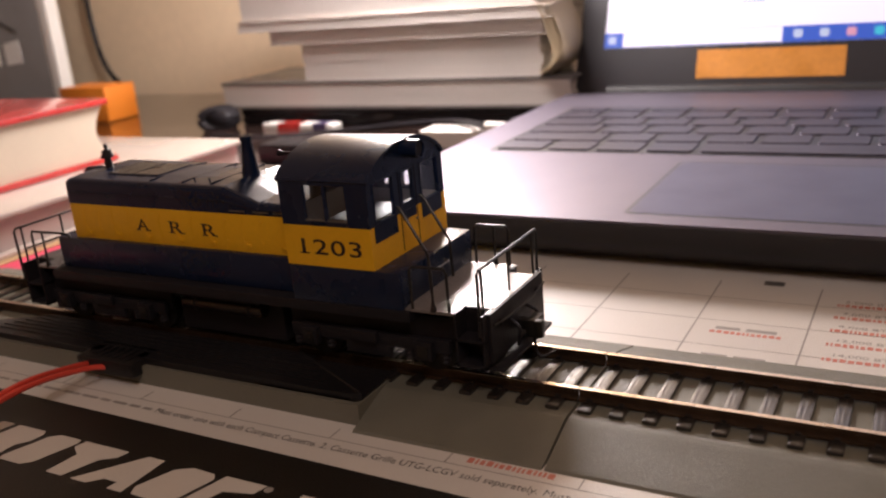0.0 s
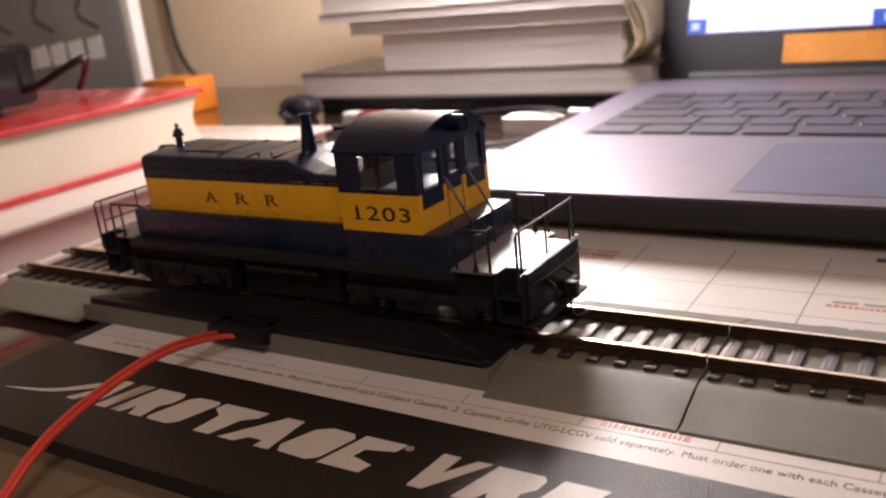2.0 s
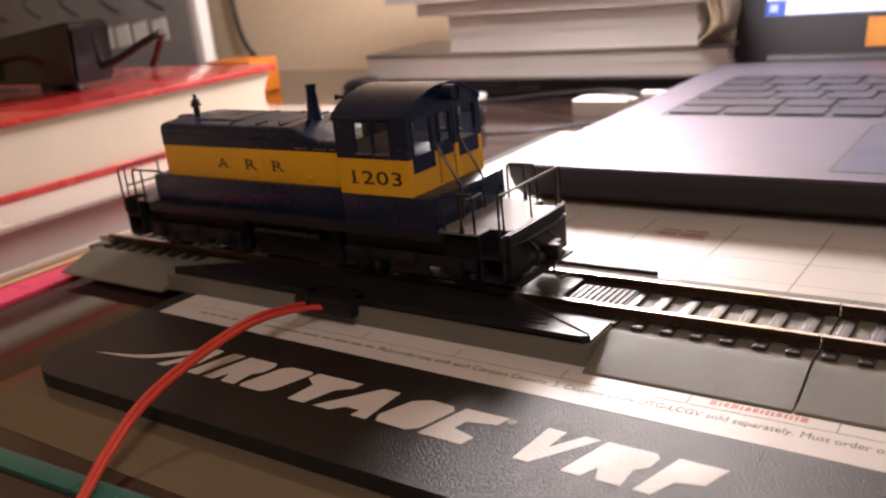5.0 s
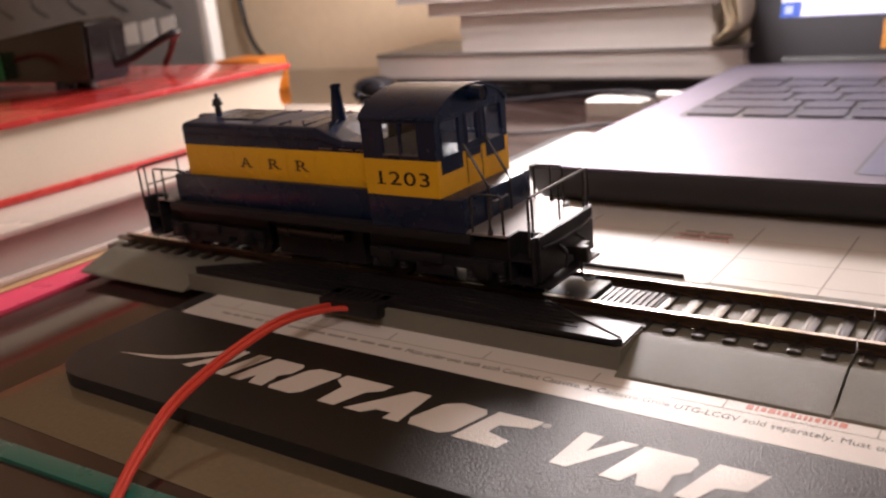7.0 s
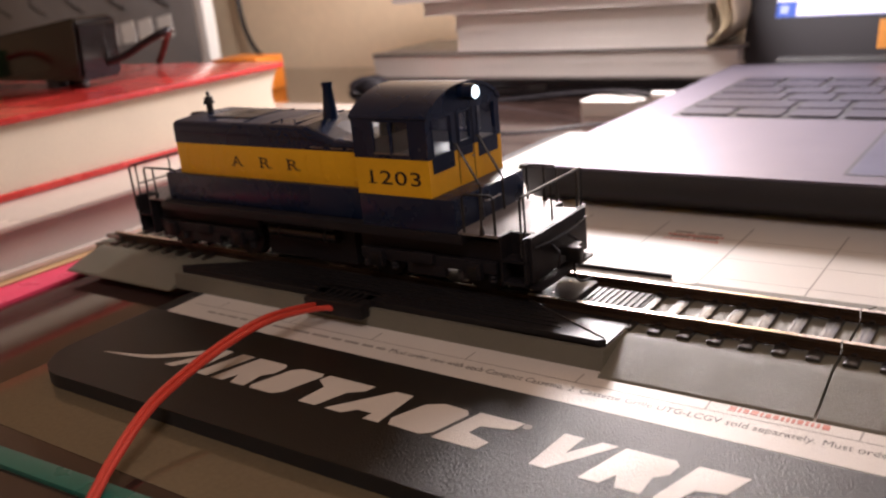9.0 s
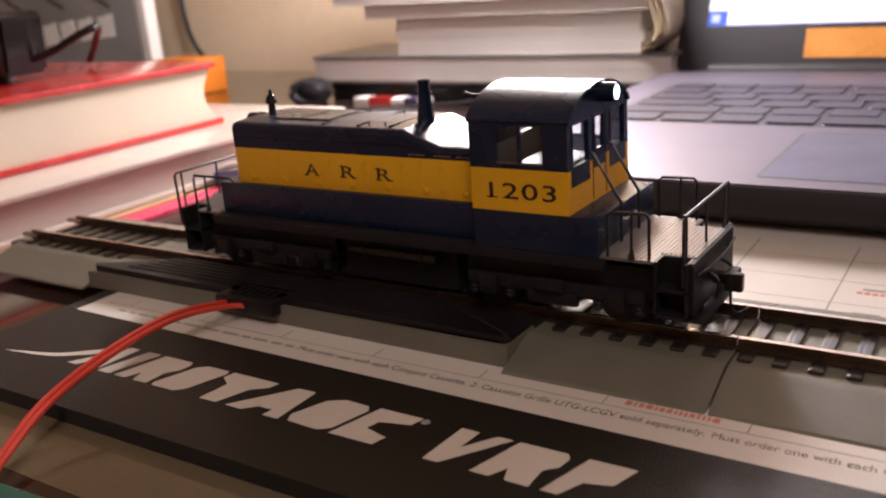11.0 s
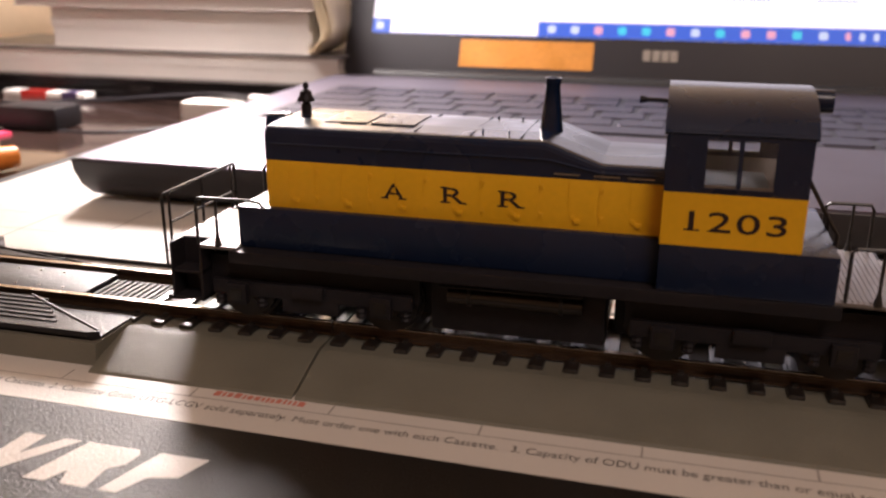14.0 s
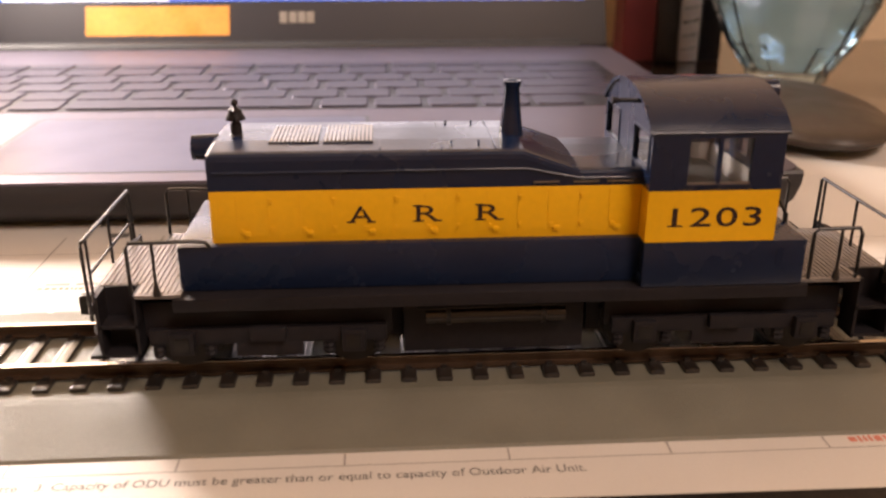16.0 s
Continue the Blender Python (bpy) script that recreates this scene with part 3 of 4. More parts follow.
def stacks():
    book("red_book", (-41, -26.7, -10.5, 12.55, 1.45, 4.24), RED_COVER, PAGES, "thick glossy red hardback book on the stack", hollow=0.55, group="stacked books")
    book("pale_book", (-46, -23.5, -13, 17.4, -0.19, 1.43), PALE_COVER, WHITE_PAGES, "large pale glossy hardback under the red book", lip=0.3, thick=0.2, group="stacked books")
    tan = box_part("tan_notebook", (-45, -23.15, -13, 16.6, -0.245, -0.195), TAN_COVER, None, 0.03)
    tagged(tan, "thin tan card notebook under the stack", "notebook")
    pink = part("pink_folder", prism(B(), [(-45, -13), (-21.2, -13), (-22.0, 0), (-22.1, 8), (-22.9, 18.4), (-30, 18.8), (-45, 17)], "z", -0.355, -0.25), PINK)
    tagged(pink, "bright pink plastic folder under the books", "folder")
    pads = [(-35.5, -11.3, 29.5, 37.2, 0.72, 2.42, GREY_COVER, WHITE_PAGES, 0.18), (-28.9, -12.9, 29.7, 37.0, 2.43, 4.64, WHITE_PAGES, WHITE_PAGES, 0.06), (-31.1, -12.6, 29.5, 37.2, 4.65, 5.5, WHITE_PAGES, WHITE_PAGES, 0.05), (-33.3, -12.3, 29.3, 37.2, 5.51, 6.15, WHITE_PAGES, WHITE_PAGES, 0.05), (-33.1, -13.1, 29.5, 37.2, 6.16, 9.4, PALE_COVER, WHITE_PAGES, 0.12)]
    for x0, x1, y0, y1, z0, z1, cover, pages, th in pads:
        name = "grey_book" if cover is GREY_COVER else "paper_pile"
        text = "grey-covered flat book at the bottom of a paper pile" if cover is GREY_COVER else "pile of white paper with uneven edges"
        p = thing(name, text, "book" if cover is GREY_COVER else "paper", "" if cover is GREY_COVER else "paper piles")
        box_part("cover", (x0, x1, y0, y1, z1 - th, z1), cover, p, 0.02)
        box_part("cover", (x0, x1, y0, y1, z0, z0 + th), cover, p, 0.02)
        random.seed(int(z0 * 10))
        n = max(2, int((z1 - z0 - 2 * th) / 0.5))
        for k in range(n):
            h0 = z0 + th + (z1 - z0 - 2 * th) * k / n
            h1 = z0 + th + (z1 - z0 - 2 * th) * (k + 1) / n
            j = random.uniform(0.03, 0.12)
            box_part("page_layer", (x0 + j, x1 - random.uniform(0.05, 0.35), y0 + random.uniform(0.04, 0.09), y1 - 0.1, h0, h1), pages, p)
    tray = thing("black_case", "flat black plastic case under the paper pile", "case")
    box_part("bottom_shell", (-34.5, -12, 29.9, 37.3, -0.36, 0.16), BLACK, tray, 0.1)
    box_part("top_shell", (-34.5, -12, 29.9, 37.3, 0.18, 0.71), BLACK, tray, 0.1)
    box_part("latch", (-24.2, -22.8, 29.78, 29.92, -0.02, 0.38), SHELL_DARK, tray, 0.03)
    curl = B()
    for i, dx in enumerate((0, 0.25, 0.55)):
        pts = [(-13.2 + dx, 29.4 - 0.1 * i, 2.5 + 0.02 * i), (-12.2 + dx, 29.0, 3.4), (-12.35 + dx * 1.3, 28.9, 4.6), (-13.0 + dx, 29.2, 6.2)]
        line = curve(pts, 5)
        a = [curl.verts.new(p) for p in line]
        b = [curl.verts.new(p + Vector((0.1, 3.2, 0.05))) for p in line]
        for k in range(len(a) - 1):
            curl.faces.new((a[k], a[k + 1], b[k + 1], b[k]))
    bmesh.ops.solidify(curl, geom=curl.faces[:], thickness=0.03)
    tagged(part("curled_sheet", curl, PAGES), "curled yellowed paper sheets at the pile's end", "paper")
    packet = box_part("printed_packet", (-31.8, -26.4, 28.6, 29.6, -0.36, -0.05), BOX_WHITE, None, 0.04)
    tagged(packet, "small white packet with red print on the desk", "packet")
    box_part("red_panel", (-30.6, -28.9, 28.58, 29.62, -0.48, -0.04), RED_COVER, packet)
    box_part("violet_panel", (-27.9, -26.9, 28.58, 29.62, -0.48, -0.04), VIOLET, packet)
    eraser = part("white_block", prism(B(), rounded(-18.0, -14.7, 24.3, 26.2, 0.4), "z", -0.36, 0.42), WHITE_PLASTIC)
    tagged(eraser, "rounded white plastic block on the desk", "block")
    spool = thing("cable_coil", "black coiled cable standing on the desk", "cable")
    for k in range(3):
        ring = B()
        pts = [(-35.2 + 0.85 * math.cos(a), 28.2 + 0.3 * k + 0.5 * math.cos(a), 0.30 + 0.58 * math.sin(a)) for a in (2 * math.pi * i / 20 for i in range(20))]
        part("loop", tube(ring, pts + pts[:1], 0.3, 8), BLACK, spool)
    core = B()
    bmesh.ops.create_uvsphere(core, u_segments=16, v_segments=10, radius=0.95)
    for v in core.verts:
        v.co = (-35.2 + 1.2 * v.co.x, 28.5 + 0.7 * v.co.y, 0.36 + 0.74 * v.co.z)
    part("tied_middle", core, BLACK, spool)
    box_ = box_part("mains_adapter", (-24.6, -21.3, 19.4, 21.4, -0.36, 0.72), BLACK, None, 0.25)
    tagged(box_, "black plastic mains adapter on the desk", "adapter")
    cord = thing("charger_cable", "thin black charger cable running to the laptop", "cable")
    part("cord", tube(B(), curve([(-13.6, 23.6, 0.85), (-16.5, 26.2, 0.6), (-20.5, 28.2, 0.1), (-25.5, 28.0, -0.35), (-30, 26.0, -0.38), (-34, 26.5, -0.38)]), 0.16), BLACK, cord)
    part("plug", rod(B(), (-11.65, 23.1, 0.9), (-13.6, 23.6, 0.85), 0.27), WHITE_PLASTIC, cord, "pale grey plug")
    loop = part("looped_cable", tube(B(), curve([(-26, 26, -0.4), (-24, 21.5, -0.4), (-21.5, 19.6, -0.4), (-18.5, 20.2, -0.4), (-16.0, 22.6, -0.4), (-13, 23.0, -0.4)]), 0.14), BLACK)
    tagged(loop, "thin dark cable looped on the desk", "cable")
    pen = thing("marker_pen", "amber marker pen lying on the desk", "pen")
    part("barrel", rod(B(), (-20.35, 6.7, 0.14), (-18.3, 11.3, 0.14), 0.48, 0.5, 18), AMBER, pen, "amber plastic barrel")
    part("cap", rod(B(), (-18.3, 11.3, 0.14), (-17.8, 12.4, 0.14), 0.50, 0.40, 18), ORANGE, pen, "orange cap")
    part("tip", rod(B(), (-20.75, 5.85, 0.04), (-20.35, 6.7, 0.14), 0.2, 0.42, 14), STEEL, pen)
    pen = thing("ballpoint_pen", "dark violet pen with a long white clip on the desk", "pen")
    part("barrel", rod(B(), (-23.3, 8.3, -0.02), (-20.2, 11.5, -0.02), 0.34, 0.32, 16), VIOLET, pen)
    part("tip", rod(B(), (-20.2, 11.5, -0.02), (-19.7, 12.05, -0.02), 0.32, 0.14, 16), WHITE_PLASTIC, pen, "white pen tip")
    clip = tube(B(), [(-23.35, 8.6, 0.30), (-23.0, 8.95, 0.46), (-20.4, 11.65, 0.40), (-20.05, 12.0, 0.28)], 0.15, 8)
    part("clip", clip, WHITE_PLASTIC, pen, "long white pen clip")
    pack = thing("power_pack", "black train power pack standing on the red book", "power pack")
    body = B()
    prism(body, [(-42.6, 4.55), (-30.6, 4.55), (-30.35, 6.9), (-30.6, 7.1), (-42.6, 5.95)], "y", 4.9, 6.9)
    bmesh.ops.bevel(body, geom=body.edges[:], offset=0.15, segments=2, affect="EDGES")
    part("housing", body, PACK, pack, "glossy black plastic housing")
    for x in (-41.4, -33.2):
        for y in (5.4, 6.4):
            part("foot", rod(B(), (x, y, 4.24), (x, y, 4.6), 0.45), PAD_SIDE, pack)
    part("lead", tube(B(), curve([(-30.6, 6.2, 5.15), (-29.9, 6.6, 5.35), (-28.9, 7.2, 5.9), (-28.4, 7.8, 6.22), (-29.6, 8.9, 6.1), (-31.5, 10.3, 5.9), (-33.5, 11.4, 5.0), (-34.5, 11.8, 4.42)]), 0.16), BLACK, pack)
    plug = box_part("wire_plug", (-38.6, -37.0, 4.2, 4.9, 4.7, 5.9), GREEN, pack, 0.08, "green wire plug")
    for k in range(2):
        part("wire", tube(B(), curve([(-37.4 + 0.4 * k, 4.3, 5.5), (-36.6 + 0.4 * k, 3.4, 5.6), (-36.5 + 0.4 * k, 2.4, 5.0), (-37.4, 1.2, 4.36), (-39.5, -1.0, 4.36)]), 0.11), RED_WIRE, plug)


def back_row():
    box = thing("cardboard_box", "dark grey box with white edge and mark", "box")
    box_part("panel", (-112, -60.0, 36.0, 37.2, -0.36, 21), BOX_GREY, box, 0.1)
    box_part("white_edge", (-60.0, -58.9, 36.0, 37.2, -0.36, 21), BOX_WHITE, box, 0.05, "white edge strip")
    for k, x in enumerate((-78.2, -75.7, -73.2, -70.6, -68.0, -65.2)):
        m = part("mark_block", prism(B(), [(x, 2.55 + 0.18 * k), (x + 2.05, 2.72 + 0.18 * k), (x + 2.05, 4.65 + 0.18 * k), (x, 4.35 + 0.18 * k)], "y", 35.96, 36.0), BOX_WHITE, box)
    for k in range(7):
        x = -104 + 6.3 * k
        part("printed_line", tube(B(), curve([(x, 35.98, 12), (x + 1.5, 35.97, 9.5), (x + 0.6, 35.98, 7.5), (x + 3, 35.97, 6.2)], 4), 0.09, 5), BLACK, box)
    o = box_part("orange_box", (-52.6, -47.8, 30.6, 33.5, -0.36, 2.15), ORANGE, None, 0.06)
    tagged(o, "plain orange card box on the desk", "box")
    c = part("hanging_cable", tube(B(), curve([(-63.0, 43.6, 26), (-62.8, 43.6, 14), (-62.6, 43.5, 6), (-61.5, 43.3, 2.2), (-59, 43.0, 0.0)]), 0.22), BLACK)
    tagged(c, "thin dark cable hanging down the wall", "cable")


def right_side():
    g = thing("drinking_glass", "clear flared glass tumbler half full of water", "glass")
    r = [(1.75, -0.36), (1.95, -0.2), (2.05, 0.15), (3.1, 1.6), (4.0, 3.6), (4.5, 7.0), (4.65, 10.0), (4.45, 10.0), (4.28, 7.0), (3.8, 3.7), (2.9, 1.8), (1.8, 0.5), (0.02, 0.45)]
    # few sides, shaded flat, so that the facets sparkle
    part("tumbler", lathe(B(), r, (29.4, 29.5), 16), GLASS, g, smooth=False)
    part("water", lathe(B(), [(0.02, 0.47), (1.78, 0.52), (2.87, 1.81), (3.76, 3.7), (4.0, 5.2), (0.02, 5.2)], (29.4, 29.5), 32), WATER, g)
    for x0, x1, m, text in ((22.6, 24.45, MAROON, "maroon cloth book standing at the back"), (24.55, 25.8, LEATHER, "dark brown book standing at the back"), (25.9, 27.0, PALE_COVER, "pale spiral-bound notebook standing at the back"), (27.1, 28.3, BLACK, "black book standing at the back")):
        b = thing("standing_book", text, "book", "books at the back")
        box_part("spine", (x0, x1, 35.9, 36.1, -0.36, 19), m, b, 0.05)
        box_part("cover", (x0, x0 + 0.2, 36.1, 37.9, -0.36, 19), m, b)
        box_part("cover", (x1 - 0.2, x1, 36.1, 37.9, -0.36, 19), m, b)
        box_part("page_block", (x0 + 0.2, x1 - 0.2, 36.1, 37.8, -0.3, 18.8), PAGES, b)
        if m is PALE_COVER:
            for k in range(24):
                part("spiral_loop", tube(B(), [(x0 + 0.15, 35.9, 0.3 + 0.75 * k), (x0 + 0.3, 35.72, 0.35 + 0.75 * k), (x1 - 0.3, 35.72, 0.45 + 0.75 * k), (x1 - 0.15, 35.9, 0.5 + 0.75 * k)], 0.09, 6), STEEL, b)
    red = part("round_tin", lathe(B(), [(0.6, -0.36), (0.75, -0.2), (0.75, 0.5), (0.6, 0.75), (0.1, 0.8)], (23.0, 24.9), 16), RED_COVER)
    tagged(red, "small round orange-red tin on the desk", "tin")
    pouch = B()
    bmesh.ops.create_uvsphere(pouch, u_segments=28, v_segments=16, radius=1)
    for v in pouch.verts:
        z = v.co.z
        v.co = (25.0 + 3.0 * v.co.x + 0.5 * v.co.y, 18.6 + 5.6 * v.co.y, max(0.0, 0.60 + 0.66 * (abs(z) ** 0.8) * (1 if z > 0 else -1)))
    bag = thing("leather_pouch", "dark brown rounded leather pouch on the pad", "pouch")
    part("body", pouch, LEATHER, bag)
    loop = [(25.0 + 3.03 * math.cos(a) + 0.5 * math.sin(a), 18.6 + 5.66 * math.sin(a), 0.64) for a in (2 * math.pi * k / 40 for k in range(41))]
    part("seam", tube(B(), loop, 0.07, 6), LEATHER, bag, "stitched leather seam")
    part("zip_pull", rod(B(), (22.9, 15.2, 0.64), (22.3, 14.6, 0.30), 0.09, sides=8), STEEL, bag, "small metal zip pull")


room()
desk()
desk_pad()
laptop()
stacks()
back_row()
right_side()
wiring()
track(-21.8, 0.0, "grey roadbed track section with a black rerailer", rerailer=True)
track(0.0, 22.86, "straight grey roadbed track section with brown rails")
track(22.86, 45.72, "straight grey roadbed track section with brown rails")


# ---- the locomotive ----
CAB_X0, CAB_X1, CAB_Y = -10.83, -8.70, 1.53
BAND0, BAND1, EAVE, RIDGE = 2.94, 3.80, 4.76, 5.29
HOOD_X, HOOD_Y = -17.76, 1.12
DECK = 2.20


def roof_height(y, half=CAB_Y, low=EAVE, high=RIDGE):
    return low + (high - low) * (1 - min(1, abs(y) / half) ** 2.1) ** 0.78


def wall_with_holes(axis, at0, at1, u0, u1, z0, z1, holes):
    """A wall across u (x or y) with rectangular openings (u0, u1, z0, z1) side by side."""
    bm = B()
    us = sorted({u0, u1, *[h[0] for h in holes], *[h[1] for h in holes]})
    zs = sorted({z0, z1, *[h[2] for h in holes], *[h[3] for h in holes]})
    verts = {}

    def at(i, j, side):
        if (i, j, side) not in verts:
            w = (at0, at1)[side]
            verts[i, j, side] = bm.verts.new((us[i], w, zs[j]) if axis == "x" else (w, us[i], zs[j]))
        return verts[i, j, side]

    def solid(i, j):
        if not (0 <= i < len(us) - 1 and 0 <= j < len(zs) - 1):
            return False
        u, z = (us[i] + us[i + 1]) / 2, (zs[j] + zs[j + 1]) / 2
        return not any(a < u < b and c < z < d for a, b, c, d in holes)
    for i in range(len(us) - 1):
        for j in range(len(zs) - 1):
            if solid(i, j):
                for side in (0, 1):
                    bm.faces.new((at(i, j, side), at(i + 1, j, side), at(i + 1, j + 1, side), at(i, j + 1, side)))
                for di, dj, p, q in ((-1, 0, (i, j), (i, j + 1)), (1, 0, (i + 1, j), (i + 1, j + 1)), (0, -1, (i, j), (i + 1, j)), (0, 1, (i, j + 1), (i + 1, j + 1))):
                    if not solid(i + di, j + dj):
                        bm.faces.new((at(*p, 0), at(*q, 0), at(*q, 1), at(*p, 1)))
    return bm


def hood_shell(h_list):
    bm = B()
    rings = []
    for x, h in h_list:
        sec = [(-HOOD_Y, BAND1), (-HOOD_Y, h - 0.13), (-HOOD_Y + 0.02, h - 0.06), (-HOOD_Y + 0.06, h - 0.02), (-HOOD_Y + 0.13, h), (-0.4, h + 0.03), (0.4, h + 0.03), (HOOD_Y - 0.13, h), (HOOD_Y - 0.06, h - 0.02), (HOOD_Y - 0.02, h - 0.06), (HOOD_Y, h - 0.13), (HOOD_Y, BAND1)]
        rings.append([bm.verts.new((x, y, z)) for y, z in sec])
    for a, b in zip(rings, rings[1:]):
        for k in range(len(a) - 1):
            bm.faces.new((a[k], a[k + 1], b[k + 1], b[k]))
        bm.faces.new((a[-1], a[0], b[0], b[-1]))
    bm.faces.new(rings[0])
    bm.faces.new(rings[-1][::-1])
    return bm


def locomotive():
    loco = thing("model_locomotive", "blue and yellow model switcher locomotive numbered 1203 on the track", "model locomotive")
    # hood
    hood = box_part("hood_band", (HOOD_X, CAB_X0, -HOOD_Y, HOOD_Y, BAND0 - 0.02, BAND1), YELLOW, loco, 0.025, "yellow hood side band")
    shell = hood_shell([(HOOD_X, 4.38), (HOOD_X + 0.06, 4.41), (-12.76, 4.39), (-11.84, 4.06), (CAB_X0 + 0.02, 4.06)])
    top = part("hood_top", shell, NAVY, loco, "dark blue rounded hood top", smooth=False)
    for side in (-1, 1):
        y = side * HOOD_Y
        trim = tube(B(), [(HOOD_X + 0.1, y * 1.012, 4.10), (-12.72, y * 1.012, 4.10), (-11.86, y * 1.012, 3.93), (CAB_X0, y * 1.012, 3.93)], 0.022, 6)
        part("hood_strip", trim, NAVY, top)
        for k in range(13):
            x = HOOD_X + 0.42 + 0.5 * k
            seam = box_part("door_seam", (x - 0.008, x + 0.008, *sorted((y, y + side * 0.007)), BAND0 + 0.06, BAND1 - 0.05), YELLOW, hood)
            if k % 2 == 0:
                latch = B()
                block(latch, x + 0.10, x + 0.20, *sorted((y, y + side * 0.035)), 3.05, 3.13, 0.01)
                block(latch, x + 0.03, x + 0.10, *sorted((y, y + side * 0.02)), 3.10, 3.18)
                part("latch", latch, YELLOW, hood)
            else:
                for z in (3.12, 3.60):
                    box_part("hinge", (x + 0.02, x + 0.07, *sorted((y, y + side * 0.022)), z, z + 0.07), YELLOW, hood)
        for x in (-12.6, -11.95, -11.4):
            box_part("vent_slot", (x, x + 0.42, *sorted((y, y + side * 0.03)), 3.86, 3.885), STEEL, top)
    for x0, x1 in ((-16.84, -16.04), (-15.96, -15.16)):
        frame_ = box_part("radiator_grille", (x0, x1, -0.60, 0.60, 4.41, 4.445), NAVY, loco, 0.006, "slatted radiator grille")
        n = 12
        for k in range(n):
            x = x0 + (k + 0.5) * (x1 - x0) / n
            box_part("slat", (x - 0.018, x + 0.018, -0.56, 0.56, 4.444, 4.458), STEEL, frame_)
    for x in (-14.06, -15.05, -13.2):
        box_part("roof_seam", (x - 0.01, x + 0.01, -0.95, 0.95, 4.40, 4.430), NAVY, top)
    for x in (-13.9, -13.45):
        for y in (-0.7, 0.7):
            part("lifting_eye", rod(B(), (x, y, 4.40), (x, y, 4.475), 0.02, sides=8), NAVY, top)
    stack = part("exhaust_pipe", lathe(B(), [(0.21, 4.38), (0.20, 4.46), (0.165, 4.75), (0.125, 5.18), (0.15, 5.22), (0.15, 5.30), (0.11, 5.30), (0.10, 5.2)], (-12.83, 0), 18), NAVY, loco, "tall tapered exhaust pipe")
    bell = part("bell", lathe(B(), [(0.14, 4.40), (0.12, 4.44), (0.095, 4.46), (0.095, 4.62), (0.07, 4.66), (0.07, 4.69), (0.165, 4.70), (0.16, 4.74), (0.12, 4.80), (0.11, 4.87), (0.055, 4.91), (0.035, 4.93), (0.06, 4.96), (0.05, 5.01), (0.012, 5.05)], (-17.42, 0), 14), BLACK, loco, "small black bell on a bracket")
    part("bell_yoke", tube(B(), [(-17.42, -0.06, 4.66), (-17.42, -0.15, 4.72), (-17.42, -0.14, 4.86), (-17.42, 0, 4.93), (-17.42, 0.14, 4.86), (-17.42, 0.15, 4.72), (-17.42, 0.06, 4.66)], 0.022, 6), BLACK, bell)
    front = part("front_headlight", rod(B(), (-18.16, 0, 4.24), (-17.74, 0, 4.24), 0.21, 0.23, 18), NAVY, loco, "round front headlight housing")
    part("lens", rod(B(), (-18.175, 0, 4.24), (-18.15, 0, 4.24), 0.15, sides=16), PANE, front)
    # radiator front with shutters
    nose = box_part("nose_grille", (HOOD_X - 0.02, HOOD_X, -0.8, 0.8, 3.0, 3.75), BLACK, loco)
    for k in range(8):
        box_part("shutter", (HOOD_X - 0.045, HOOD_X - 0.018, -0.78, 0.78, 3.03 + 0.09 * k, 3.08 + 0.09 * k), NAVY, nose)
    # cab
    lower = B()
    rim = [(CAB_X0, -CAB_Y), (CAB_X1, -CAB_Y), (CAB_X1, CAB_Y), (CAB_X0, CAB_Y)]
    inset = [(CAB_X0 + 0.08, -CAB_Y + 0.08), (CAB_X1 - 0.08, -CAB_Y + 0.08), (CAB_X1 - 0.08, CAB_Y - 0.08), (CAB_X0 + 0.08, CAB_Y - 0.08)]
    rings = [[lower.verts.new((*p, z)) for p in ring] for ring, z in ((rim, BAND0), (rim, BAND1), (inset, BAND1), (inset, BAND0))]
    for i in range(4):
        a_, b_ = rings[i], rings[(i + 1) % 4]
        for k in range(4):
            lower.faces.new((a_[k], a_[(k + 1) % 4], b_[(k + 1) % 4], b_[k]))
    part("cab_band", lower, YELLOW, loco, "yellow lower cab wall", smooth=False)
    lining = B()
    for x0, x1, y0, y1 in ((CAB_X0 + 0.08, CAB_X1 - 0.08, -CAB_Y + 0.08, -CAB_Y + 0.10), (CAB_X0 + 0.08, CAB_X1 - 0.08, CAB_Y - 0.10, CAB_Y - 0.08), (CAB_X0 + 0.08, CAB_X0 + 0.10, -CAB_Y + 0.10, CAB_Y - 0.10), (CAB_X1 - 0.10, CAB_X1 - 0.08, -CAB_Y + 0.10, CAB_Y - 0.10)):
        block(lining, x0, x1, y0, y1, BAND0 + 0.06, 4.07 if x1 < CAB_X0 + 0.2 else BAND1 + 0.02)
    part("cab_lining", lining, LINING, loco, "pale grey inner cab wall", smooth=False)
    side_hole = [(-10.23, -9.22, 3.90, 4.64)]
    rear_holes = [(-1.30, -0.58, 3.84, 4.64), (-0.24, 0.20, 3.98, 4.62), (0.56, 1.28, 3.84, 4.64)]
    front_holes = [(-1.36, -0.50, 4.10, 4.66), (0.50, 1.36, 4.10, 4.66)]
    panes = []
    for s in (-1, 1):
        y0, y1 = sorted((s * CAB_Y, s * (CAB_Y - 0.08)))
        wall_ = part("cab_side", wall_with_holes("x", y0, y1, CAB_X0, CAB_X1, BAND1, EAVE + 0.02, side_hole), NAVY, loco, "dark blue upper cab side", smooth=False)
        box_part("mullion", (-9.765, -9.695, y0 + 0.01, y1 - 0.01, 3.90, 4.64), NAVY, wall_)
        rim = B()
        block(rim, -10.27, -9.18, *sorted((s * CAB_Y, s * (CAB_Y + 0.02))), 3.86, 3.90)
        part("window_sill", rim, NAVY, wall_)
